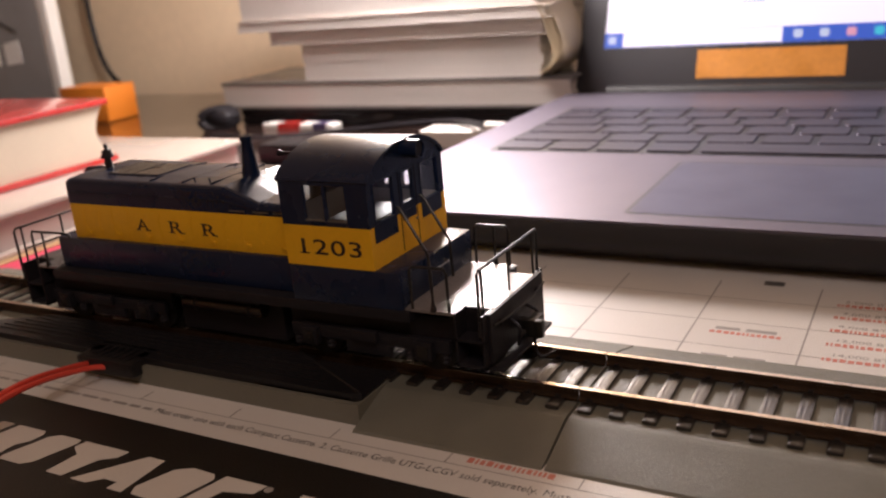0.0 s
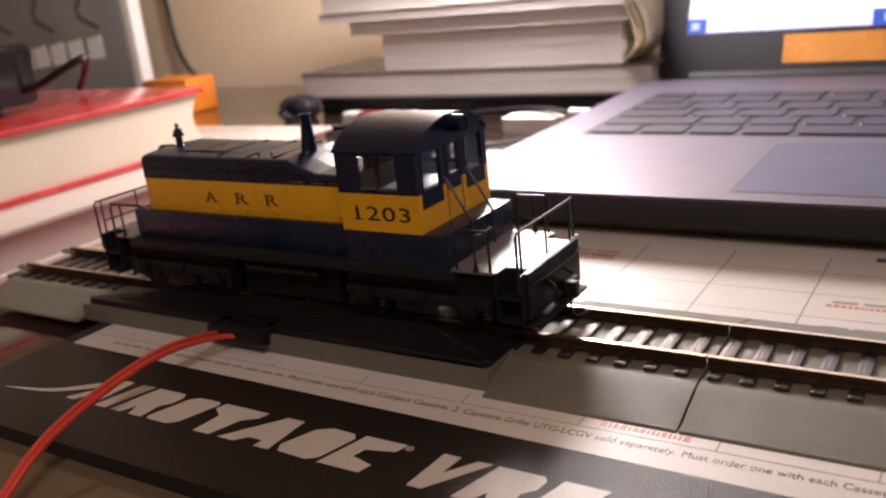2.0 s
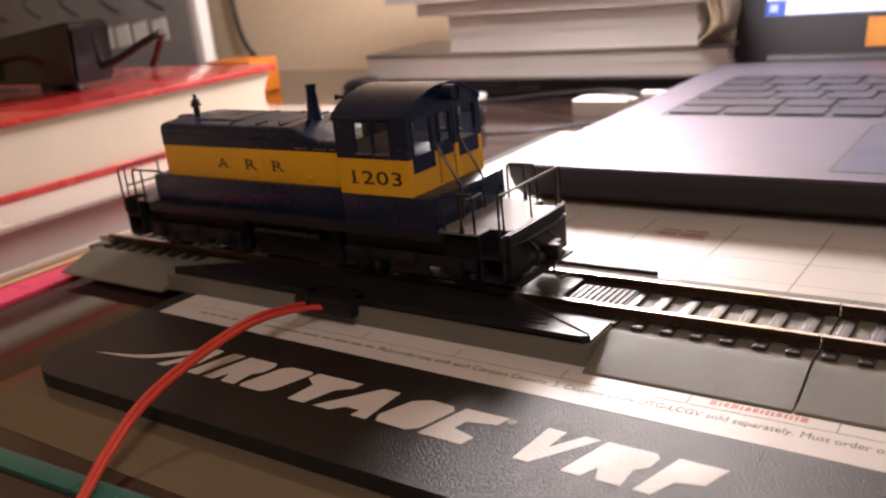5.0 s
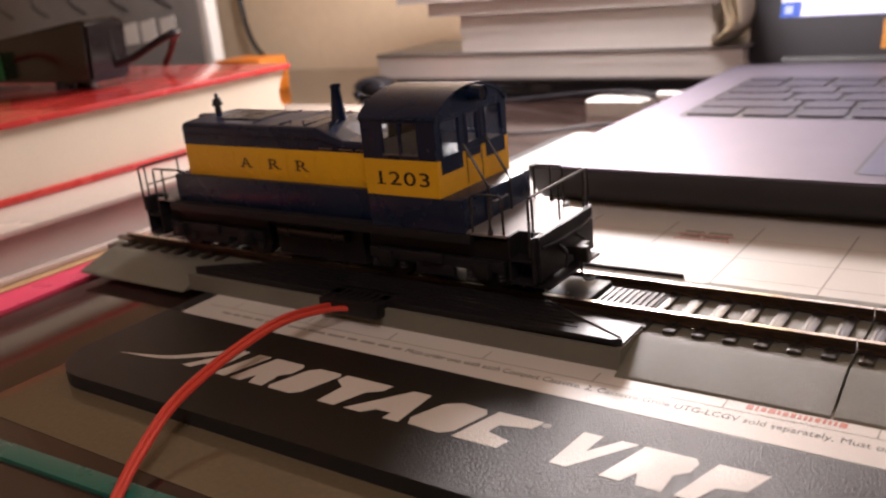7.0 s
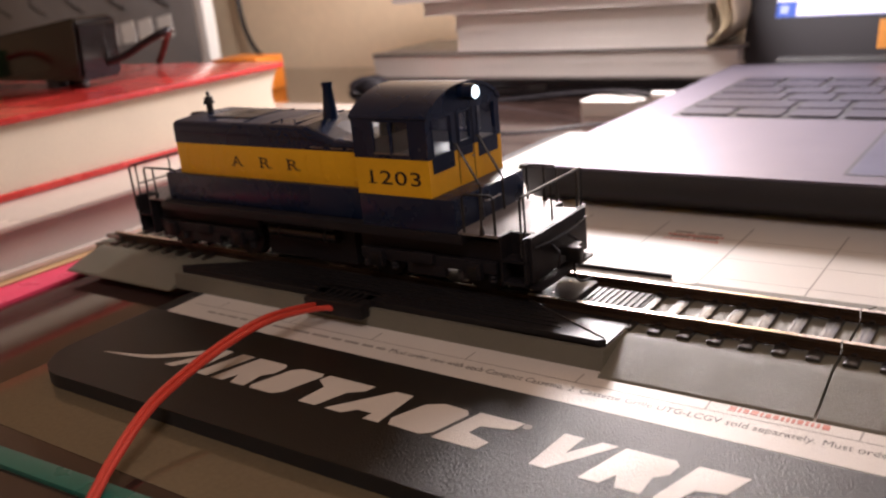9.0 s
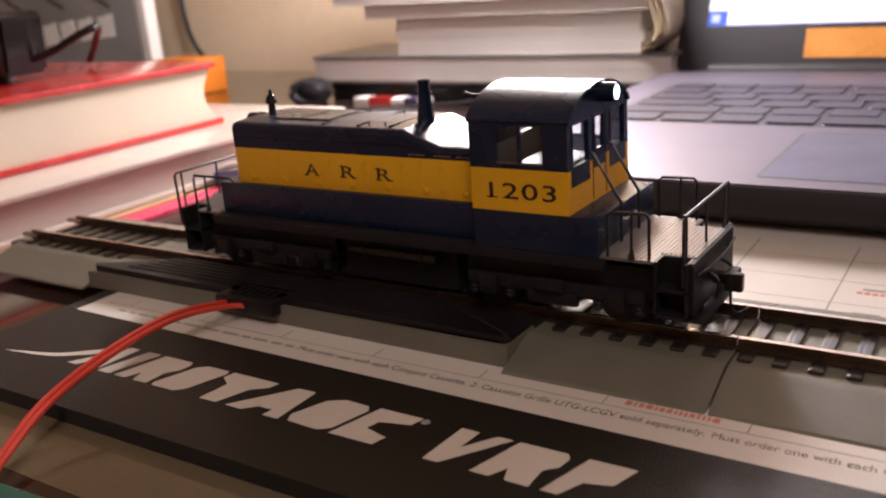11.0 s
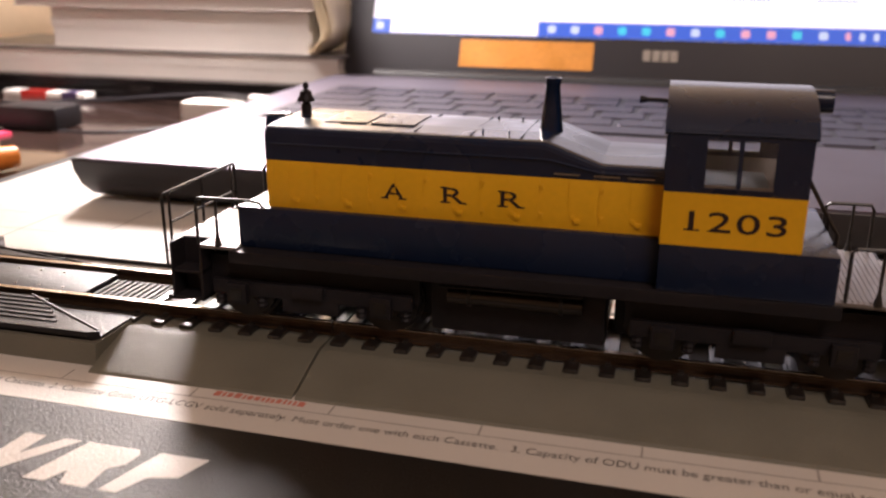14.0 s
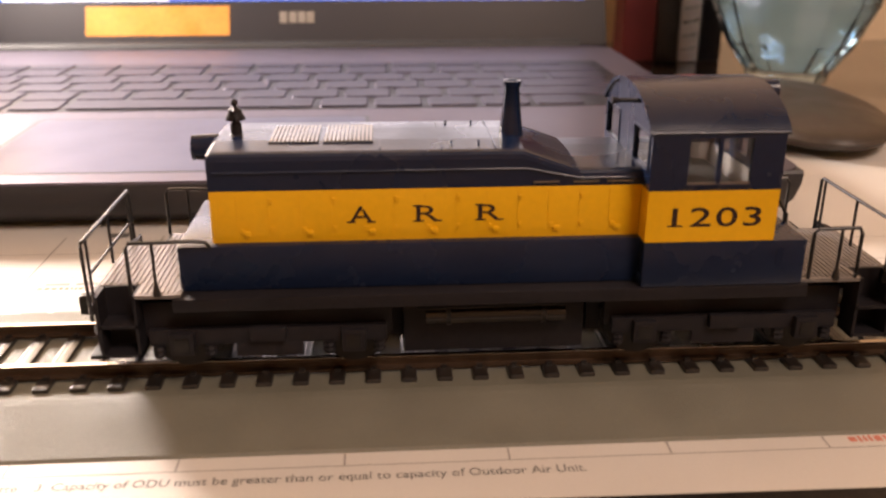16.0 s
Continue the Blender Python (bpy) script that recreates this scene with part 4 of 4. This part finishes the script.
        for a, b in ((-10.23, -9.765), (-9.695, -9.22)):
            p = box_part("window_pane", (a, b, s * (CAB_Y - 0.055) - 0.008, s * (CAB_Y - 0.055) + 0.008, 3.90, 4.64), PANE, wall_)
            p.visible_shadow = False
            box_part("pane_frame", (a, b, *sorted((s * CAB_Y, s * (CAB_Y - 0.03))), 3.90, 3.935), STEEL, wall_)
    for x0, x1, holes, text in ((CAB_X1 - 0.08, CAB_X1, rear_holes, "dark blue cab rear wall with a door"), (CAB_X0, CAB_X0 + 0.08, front_holes, "dark blue cab front wall")):
        bm = wall_with_holes("y", x0, x1, -CAB_Y + 0.08, CAB_Y - 0.08, BAND1, EAVE, holes)
        arc = [(y, roof_height(y) - 0.02) for y in [-CAB_Y + 0.02 + (2 * CAB_Y - 0.04) * k / 20 for k in range(21)]]
        wall_ = part("cab_end", bm, NAVY, loco, text, smooth=False)
        part("arched_panel", prism(B(), [(-CAB_Y + 0.02, EAVE)] + arc + [(CAB_Y - 0.02, EAVE)], "x", x0, x1), NAVY, wall_, smooth=False)
        xm = (x0 + x1) / 2
        for a, b, c, d in holes:
            p = box_part("window_pane", (xm - 0.008, xm + 0.008, a, b, c, d), PANE, wall_)
            p.visible_shadow = False
            edge = B()
            xo = x1 if x1 == CAB_X1 else x0
            xa, xb = sorted((xo, xo + (0.018 if x1 == CAB_X1 else -0.018)))
            block(edge, xa, xb, a - 0.03, a, c - 0.03, d + 0.03)
            block(edge, xa, xb, b, b + 0.03, c - 0.03, d + 0.03)
            block(edge, xa, xb, a, b, d, d + 0.03)
            block(edge, xa, xb, a, b, c - 0.03, c)
            part("window_frame", edge, NAVY, wall_)
        if x1 == CAB_X1:
            for a, b, low in ((-1.38, -0.52, 3.46), (0.50, 1.36, 3.46), (-0.30, 0.26, 3.62)):
                box_part("blue_panel", (x1 + 0.001, x1 + 0.014, a, b, low, BAND1 + 0.01), NAVY, wall_)
            box_part("door_edge", (x1 + 0.001, x1 + 0.012, -0.36, -0.345, BAND0 + 0.05, 4.68), BLACK, wall_)
            box_part("door_edge", (x1 + 0.001, x1 + 0.012, 0.305, 0.32, BAND0 + 0.05, 4.68), BLACK, wall_)
            box_part("door_handle", (x1 + 0.012, x1 + 0.05, 0.2, 0.26, 3.52, 3.56), STEEL, wall_)
    over = 0.05
    ys = [-(CAB_Y + 0.03) + (2 * CAB_Y + 0.06) * k / 32 for k in range(33)]
    outer = [(y, roof_height(y, CAB_Y + 0.031, EAVE - 0.03, RIDGE + 0.02)) for y in ys]
    inner = [(y * 0.97, z - 0.05) for y, z in outer[::-1]]
    part("cab_roof", prism(B(), outer + inner, "x", CAB_X0 - over, CAB_X1 + over), NAVY, loco, "curved dark blue cab roof")
    box_part("cab_floor", (CAB_X0 + 0.09, CAB_X1 - 0.09, -CAB_Y + 0.09, CAB_Y - 0.09, BAND0, BAND0 + 0.06), BLACK, loco)
    box_part("motor_cover", (-10.30, -9.15, -0.75, 0.75, 3.0, 3.72), GREY_COVER_CAB, loco, 0.08, "pale grey motor cover inside the cab")
    horn = part("horn", tube(B(), [(-11.22, -0.75, 5.10), (-11.0, -0.75, 5.10), (-10.80, -0.75, 5.08)], 0.035, 8), BLACK, loco, "small black air horn")
    part("bell_mouth", rod(B(), (-11.32, -0.75, 5.10), (-11.2, -0.75, 5.10), 0.07, 0.04), BLACK, horn)
    # rear headlight
    lamp_ = part("rear_headlight", rod(B(), (-8.72, 0, 5.08), (-8.36, 0, 5.08), 0.20, 0.19, 18), NAVY, loco, "round rear headlight housing")
    part("reflector", rod(B(), (-8.362, 0, 5.08), (-8.352, 0, 5.08), 0.165, sides=18), BLACK, lamp_)
    rim = B()
    rings = [[rim.verts.new((x, r * math.cos(2 * math.pi * k / 24), 5.08 + r * math.sin(2 * math.pi * k / 24))) for k in range(24)] for x, r in ((-8.37, 0.19), (-8.315, 0.19), (-8.315, 0.165), (-8.37, 0.165))]
    for i in range(4):
        for k in range(24):
            rim.faces.new((rings[i][k], rings[i][(k + 1) % 24], rings[(i + 1) % 4][(k + 1) % 24], rings[(i + 1) % 4][k]))
    part("lamp_rim", rim, NAVY, lamp_)
    bulb = part("headlight_bulb", rod(B(), (-0.02, 0, 0), (0.02, 0, 0), 0.145, sides=18), BULB, lamp_, "white headlight lamp")
    # casing, frame and decks
    box_part("hood_casing", (-18.32, CAB_X0 + 0.1, -1.25, 1.25, DECK - 0.05, BAND0 - 0.005), NAVY, loco, 0.07, "dark blue casing under the hood")
    case = box_part("cab_casing", (CAB_X0, -8.12, -CAB_Y, CAB_Y, DECK - 0.05, BAND0 - 0.005), NAVY, loco, 0.04, "dark blue casing under the cab")
    for s in (-1, 1):
        box_part("louvre", (-8.62, -8.50, *sorted((s * CAB_Y, s * (CAB_Y + 0.01))), 2.5, 2.8), NAVY, case)
    box_part("underframe", (-19.62, -6.45, -0.96, 0.96, 1.78, DECK - 0.06), BLACK, loco, 0.03, "black underframe")
    box_part("side_sill", (-18.4, -8.0, -1.55, 1.55, 1.92, DECK - 0.05), BLACK, loco, 0.03, "black side sill")
    for x0, x1 in ((-19.66, -18.28), (-8.16, -6.42)):
        cut = x0 + 0.66 if x0 < -15 else x1 - 0.66
        wide, slim = ((cut, x1), (x0, cut)) if x0 < -15 else ((x0, cut), (cut, x1))
        plate = block(B(), *wide, -1.46, 1.46, DECK - 0.06, DECK)
        block(plate, *slim, -0.97, 0.97, DECK - 0.06, DECK)
        deck = part("end_deck", plate, TREAD, loco, "ribbed grey tread plate", smooth=False)
        n = int((x1 - x0) / 0.085)
        for k in range(n):
            x = x0 + 0.04 + 0.085 * k
            half = 1.38 if wide[0] < x < wide[1] - 0.04 else 0.93
            box_part("rib", (x, x + 0.035, -half, half, DECK - 0.001, DECK + 0.018), TREAD, deck)
    for end, x in ((-1, -19.62), (1, -6.45)):
        pilot = B()
        block(pilot, *sorted((x, x + end * 0.10)), -1.30, 1.30, 1.15, DECK - 0.02, 0.02)
        pilot = part("pilot", pilot, BLACK, loco, "black end plate")
        block_ = box_part("footboard", (*sorted((x - end * 0.1, x + end * 0.28)), -1.25, 1.25, 0.98, 1.05), BLACK, pilot, 0.01)
        for y in (-0.9, 0.9):
            part("bolt", rod(B(), (x + end * 0.10, y, 1.9), (x + end * 0.16, y, 1.9), 0.06, sides=8), BLACK, pilot)
            part("brake_hose", tube(B(), curve([(x + end * 0.1, y * 0.45, 1.75), (x + end * 0.3, y * 0.5, 1.6), (x + end * 0.28, y * 0.55, 1.25)], 4), 0.035, 6), BLACK, pilot)
        for s in (-1, 1):
            steps = B()
            xs = sorted((x - end * 0.62, x + end * 0.02))
            ys_ = sorted((s * 0.98, s * 1.46))
            block(steps, *xs, *sorted((s * 0.98, s * 1.02)), 1.08, 2.19)
            block(steps, xs[0], xs[0] + 0.05, *ys_, 1.08, 2.19)
            block(steps, xs[1] - 0.05, xs[1], *ys_, 1.08, 2.19)
            for z in (1.10, 1.62):
                block(steps, *xs, *ys_, z, z + 0.05)
            part("step_well", steps, BLACK, loco, "black corner steps", smooth=False)
        coup = B()
        block(coup, *sorted((x, x + end * 0.38)), -0.11, 0.11, 1.42, 1.62, 0.02)
        block(coup, *sorted((x + end * 0.34, x + end * 0.56)), -0.27, 0.25, 1.33, 1.70, 0.06)
        block(coup, *sorted((x + end * 0.50, x + end * 0.70)), -0.27, -0.08, 1.33, 1.70, 0.05)
        coup = part("coupler", coup, WHEEL, loco, "black knuckle coupler")
        part("trip_pin", tube(B(), curve([(x + end * 0.42, 0.02, 1.4), (x + end * 0.42, 0.02, 0.95), (x + end * 0.55, 0.05, 0.80), (x + end * 0.70, 0.35, 0.82)], 5), 0.03, 6), BLACK, coup)
        lift = tube(B(), [(x + end * 0.14, -1.25, 1.95), (x + end * 0.2, -0.6, 1.92), (x + end * 0.2, 0.6, 1.92), (x + end * 0.14, 1.25, 1.95)], 0.025, 6)
        part("lift_bar", lift, WIRE_BLACK, loco)
        # end railing
        xr = x + 0.10 * end if end < 0 else x - 0.08
        rail = part("end_railing", tube(B(), [(xr, -1.42, 1.75), (xr + end * 0.02, -1.42, 3.03), (xr + end * 0.02, -1.36, 3.08), (xr + end * 0.02, 1.36, 3.08), (xr + end * 0.02, 1.42, 3.03), (xr, 1.42, 1.75)], 0.032, 8), WIRE_BLACK, loco, "thin black end handrail")
        for y in (-1.22, 0, 1.22):
            part("stanchion", rod(B(), (xr, y, 2.2 if y == 0 else 2.0), (xr, y, 3.08), 0.027, sides=8), WIRE_BLACK, rail)
        if end < 0:
            part("lower_bar", rod(B(), (xr, -1.22, 2.50), (xr, 1.22, 2.50), 0.026, sides=8), WIRE_BLACK, rail)
        for s in (-1, 1):
            y = s * 1.43
            a, b, c = (-19.05, -18.65, -17.78) if end < 0 else (-7.16, -7.50, -8.02)
            pts = [(a, y, 2.2), (a, y, 2.98), (a - end * 0.05, y, 3.08), (b, y, 3.08)] + ([(c - 0.25, y * 0.95, 3.07), (c - 0.06, y * 0.92, 3.03), (c, y * 0.9, 2.94)] if end < 0 else [(c + 0.12, y, 3.07), (c + 0.05, y, 3.0), (c + 0.05, y, 2.2)])
            side_rail = part("side_railing", tube(B(), pts, 0.032, 8), WIRE_BLACK, loco, "thin black side handrail")
            post = lathe(B(), [(0.075, 2.18), (0.06, 2.26), (0.028, 2.40), (0.028, 3.08)], (b, y), 8)
            part("stanchion", post, WIRE_BLACK, side_rail)
    for y in (-0.52, 0.44):
        part("grab_iron", tube(B(), [(CAB_X1, y, 3.98), (CAB_X1 + 0.08, y, 3.96), (-8.16, y, 3.18), (-8.06, y, 3.02), (-8.05, y, 2.2)], 0.032, 8), WIRE_BLACK, loco, "thin black slanting handrail")
    part("deck_grab", tube(B(), [(-8.11, -0.3, 2.62), (-8.03, -0.28, 2.62), (-8.03, 0.28, 2.62), (-8.11, 0.3, 2.62)], 0.022, 6), STEEL, loco)
    # tanks between the trucks
    for y in (-1.18, 1.18):
        tank = part("air_tank", rod(B(), (-14.35, y, 1.60), (-12.0, y, 1.60), 0.16, sides=16), PACK, loco, "glossy black air reservoir")
        for x in (-14.0, -12.4):
            part("strap", rod(B(), (x, y, 1.60), (x + 0.07, y, 1.60), 0.172, sides=16), WHEEL, tank)
        part("pipe", tube(B(), [(-14.5, y * 1.14, 1.80), (-12.0, y * 1.14, 1.82)], 0.028, 6), WHEEL, tank)
    box_part("fuel_tank", (-14.72, -11.62, -1.02, 1.02, 0.84, 1.80), BLACK, loco, 0.06, "black fuel tank")
    for cx in (-16.95, -9.25):
        for x in (cx - 1.4, cx + 1.4):
            box_part("gear_tower", (x - 0.85, x + 0.85, -0.6, 0.6, 0.95, 1.80), BLACK, loco, 0.05)
        for s in (-1, 1):
            box_part("truck_skirt", (cx - 2.05, cx + 2.05, *sorted((s * 1.02, s * 1.12)), 1.30, 1.93), BLACK, loco, 0.02, "black plate above the truck frame")
    # trucks
    wheels = []
    for cx in (-16.95, -9.25):
        for s in (-1, 1):
            y = s * 1.16
            frame_ = B()
            block(frame_, cx - 1.95, cx + 1.95, *sorted((y, y + s * 0.14)), 1.22, 1.50, 0.03)
            block(frame_, cx - 0.55, cx + 0.55, *sorted((y, y + s * 0.14)), 0.98, 1.26, 0.03)
            truck = part("truck_frame", frame_, BLACK, loco, "black truck side frame")
            for x in (cx - 1.4, cx + 1.4):
                box_part("journal_box", (x - 0.2, x + 0.2, *sorted((y + s * 0.08, y + s * 0.28)), 1.08, 1.48), BLACK, truck, 0.04)
                box_part("journal_cover", (x - 0.12, x + 0.12, *sorted((y + s * 0.275, y + s * 0.30)), 1.16, 1.40), WHEEL, truck, 0.01)
                for dx in (-0.42, 0.42):
                    part("coil_spring", lathe(B(), [(0.09, 1.0), (0.11, 1.05), (0.09, 1.09), (0.11, 1.14), (0.09, 1.18), (0.11, 1.23)], (x + dx, y + s * 0.07), 8), BLACK, truck)
            box_part("brake_cylinder", (cx - 0.3, cx + 0.3, *sorted((y + s * 0.1, y + s * 0.26)), 1.30, 1.55), BLACK, truck, 0.04)
        box_part("bolster", (cx - 0.5, cx + 0.5, -1.1, 1.1, 1.25, 1.70), BLACK, loco, 0.03)
        for x in (cx - 1.4, cx + 1.4):
            w = rod(B(), (0, -1.05, 0), (0, 1.05, 0), 0.11, sides=10)
            for s in (-1, 1):
                rod(w, (0, s * 0.74, 0), (0, s * 0.96, 0), WHEEL_R, sides=24)
                rod(w, (0, s * 0.68, 0), (0, s * 0.75, 0), WHEEL_R + 0.06, sides=24)
                for k in range(5):
                    a = 2 * math.pi * k / 5
                    rod(w, (0.3 * math.cos(a), s * 0.95, 0.3 * math.sin(a)), (0.3 * math.cos(a), s * 0.985, 0.3 * math.sin(a)), 0.07, sides=8)
            wheels.append((part("wheelset", w, WHEEL, loco, "blackened metal wheelset"), x))
    # lettering
    def side_text(body, x, y, z, size, wide, gap, bold):
        return lettering("lettering", body, size, INK_DARK, loco, Matrix.Translation((x, y, z)) @ UPRIGHT, wide, bold, 0.003, gap)
    for s in (-1, 1):
        flip = pose(0, 0, 0) if s < 0 else pose(0, 0, 0, 0, 0, 180)
        for ch, mid in (("A", -15.37), ("R", -14.30), ("R", -13.30)):
            m = Matrix.Translation((mid, s * (HOOD_Y + 0.004), 3.24)) @ flip @ UPRIGHT
            o = lettering("lettering", ch, 0.40, INK_DARK, loco, Matrix.Identity(4), 1.0, 0.0, 0.003)
            xs = [v.co.x * 100 for v in o.data.vertices]
            o.data.transform(Matrix.Scale(0.01, 4) @ m @ Matrix.Diagonal((0.37 / (max(xs) - min(xs)), 1, 1, 1)) @ Matrix.Translation((-(max(xs) + min(xs)) / 2, 0, 0)) @ Matrix.Scale(100, 4))
            feet = ((-0.23, -0.09, 0), (0.09, 0.23, 0)) if ch == "A" else ((-0.23, -0.06, 0), (0.10, 0.23, 0), (-0.23, -0.11, 0.256))
            for u0, u1, z in feet:
                box_part("serif", (*sorted((mid - s * u0, mid - s * u1)), *sorted((s * (HOOD_Y + 0.001), s * (HOOD_Y + 0.008))), 3.24 + z, 3.265 + z), INK_DARK, o)
        m = Matrix.Translation((-10.57 if s < 0 else -8.96, s * (CAB_Y + 0.004), 3.20)) @ flip @ UPRIGHT
        o = lettering("road_number", "1203", 0.460, INK_DARK, loco, m, 1.70, 0.002, 0.003, 1.09)
        if s < 0:
            box_part("serif", (-10.48, -10.24, -CAB_Y - 0.007, -CAB_Y - 0.001, 3.20, 3.225), INK_DARK, o)
    return loco, bulb, wheels


WHEEL_R = 0.58
INK_DARK = mat("brown_black_lettering", (0.026, 0.013, 0.014), 0.4)
LOCO, HEADLIGHT, WHEELS = locomotive()


def along(t):
    for (a, p), (b, q) in zip(RUN, RUN[1:]):
        if t <= b:
            return p + (q - p) * (t - a) / (b - a)
    return RUN[-1][1]


def motions():
    walk(LOCO, [(t, pose(s / 100, 0, 0)) for t, s in RUN])
    for ob, x in WHEELS:
        rows = []
        for k in range(161):
            t = k / 10
            rows.append((t, pose(x / 100, 0, (RAIL_Z + WHEEL_R) / 100, 0, math.degrees(along(t) / WHEEL_R), 0)))
        walk(ob, rows)
    # the lamp comes forward to the lens when it is switched on
    back, lit = pose(-0.0850, 0, 0.0508), pose(-0.08337, 0, 0.0508)
    walk(HEADLIGHT, [(0.0, back), (7.2, back), (7.3, lit), (16.0, lit)])


motions()
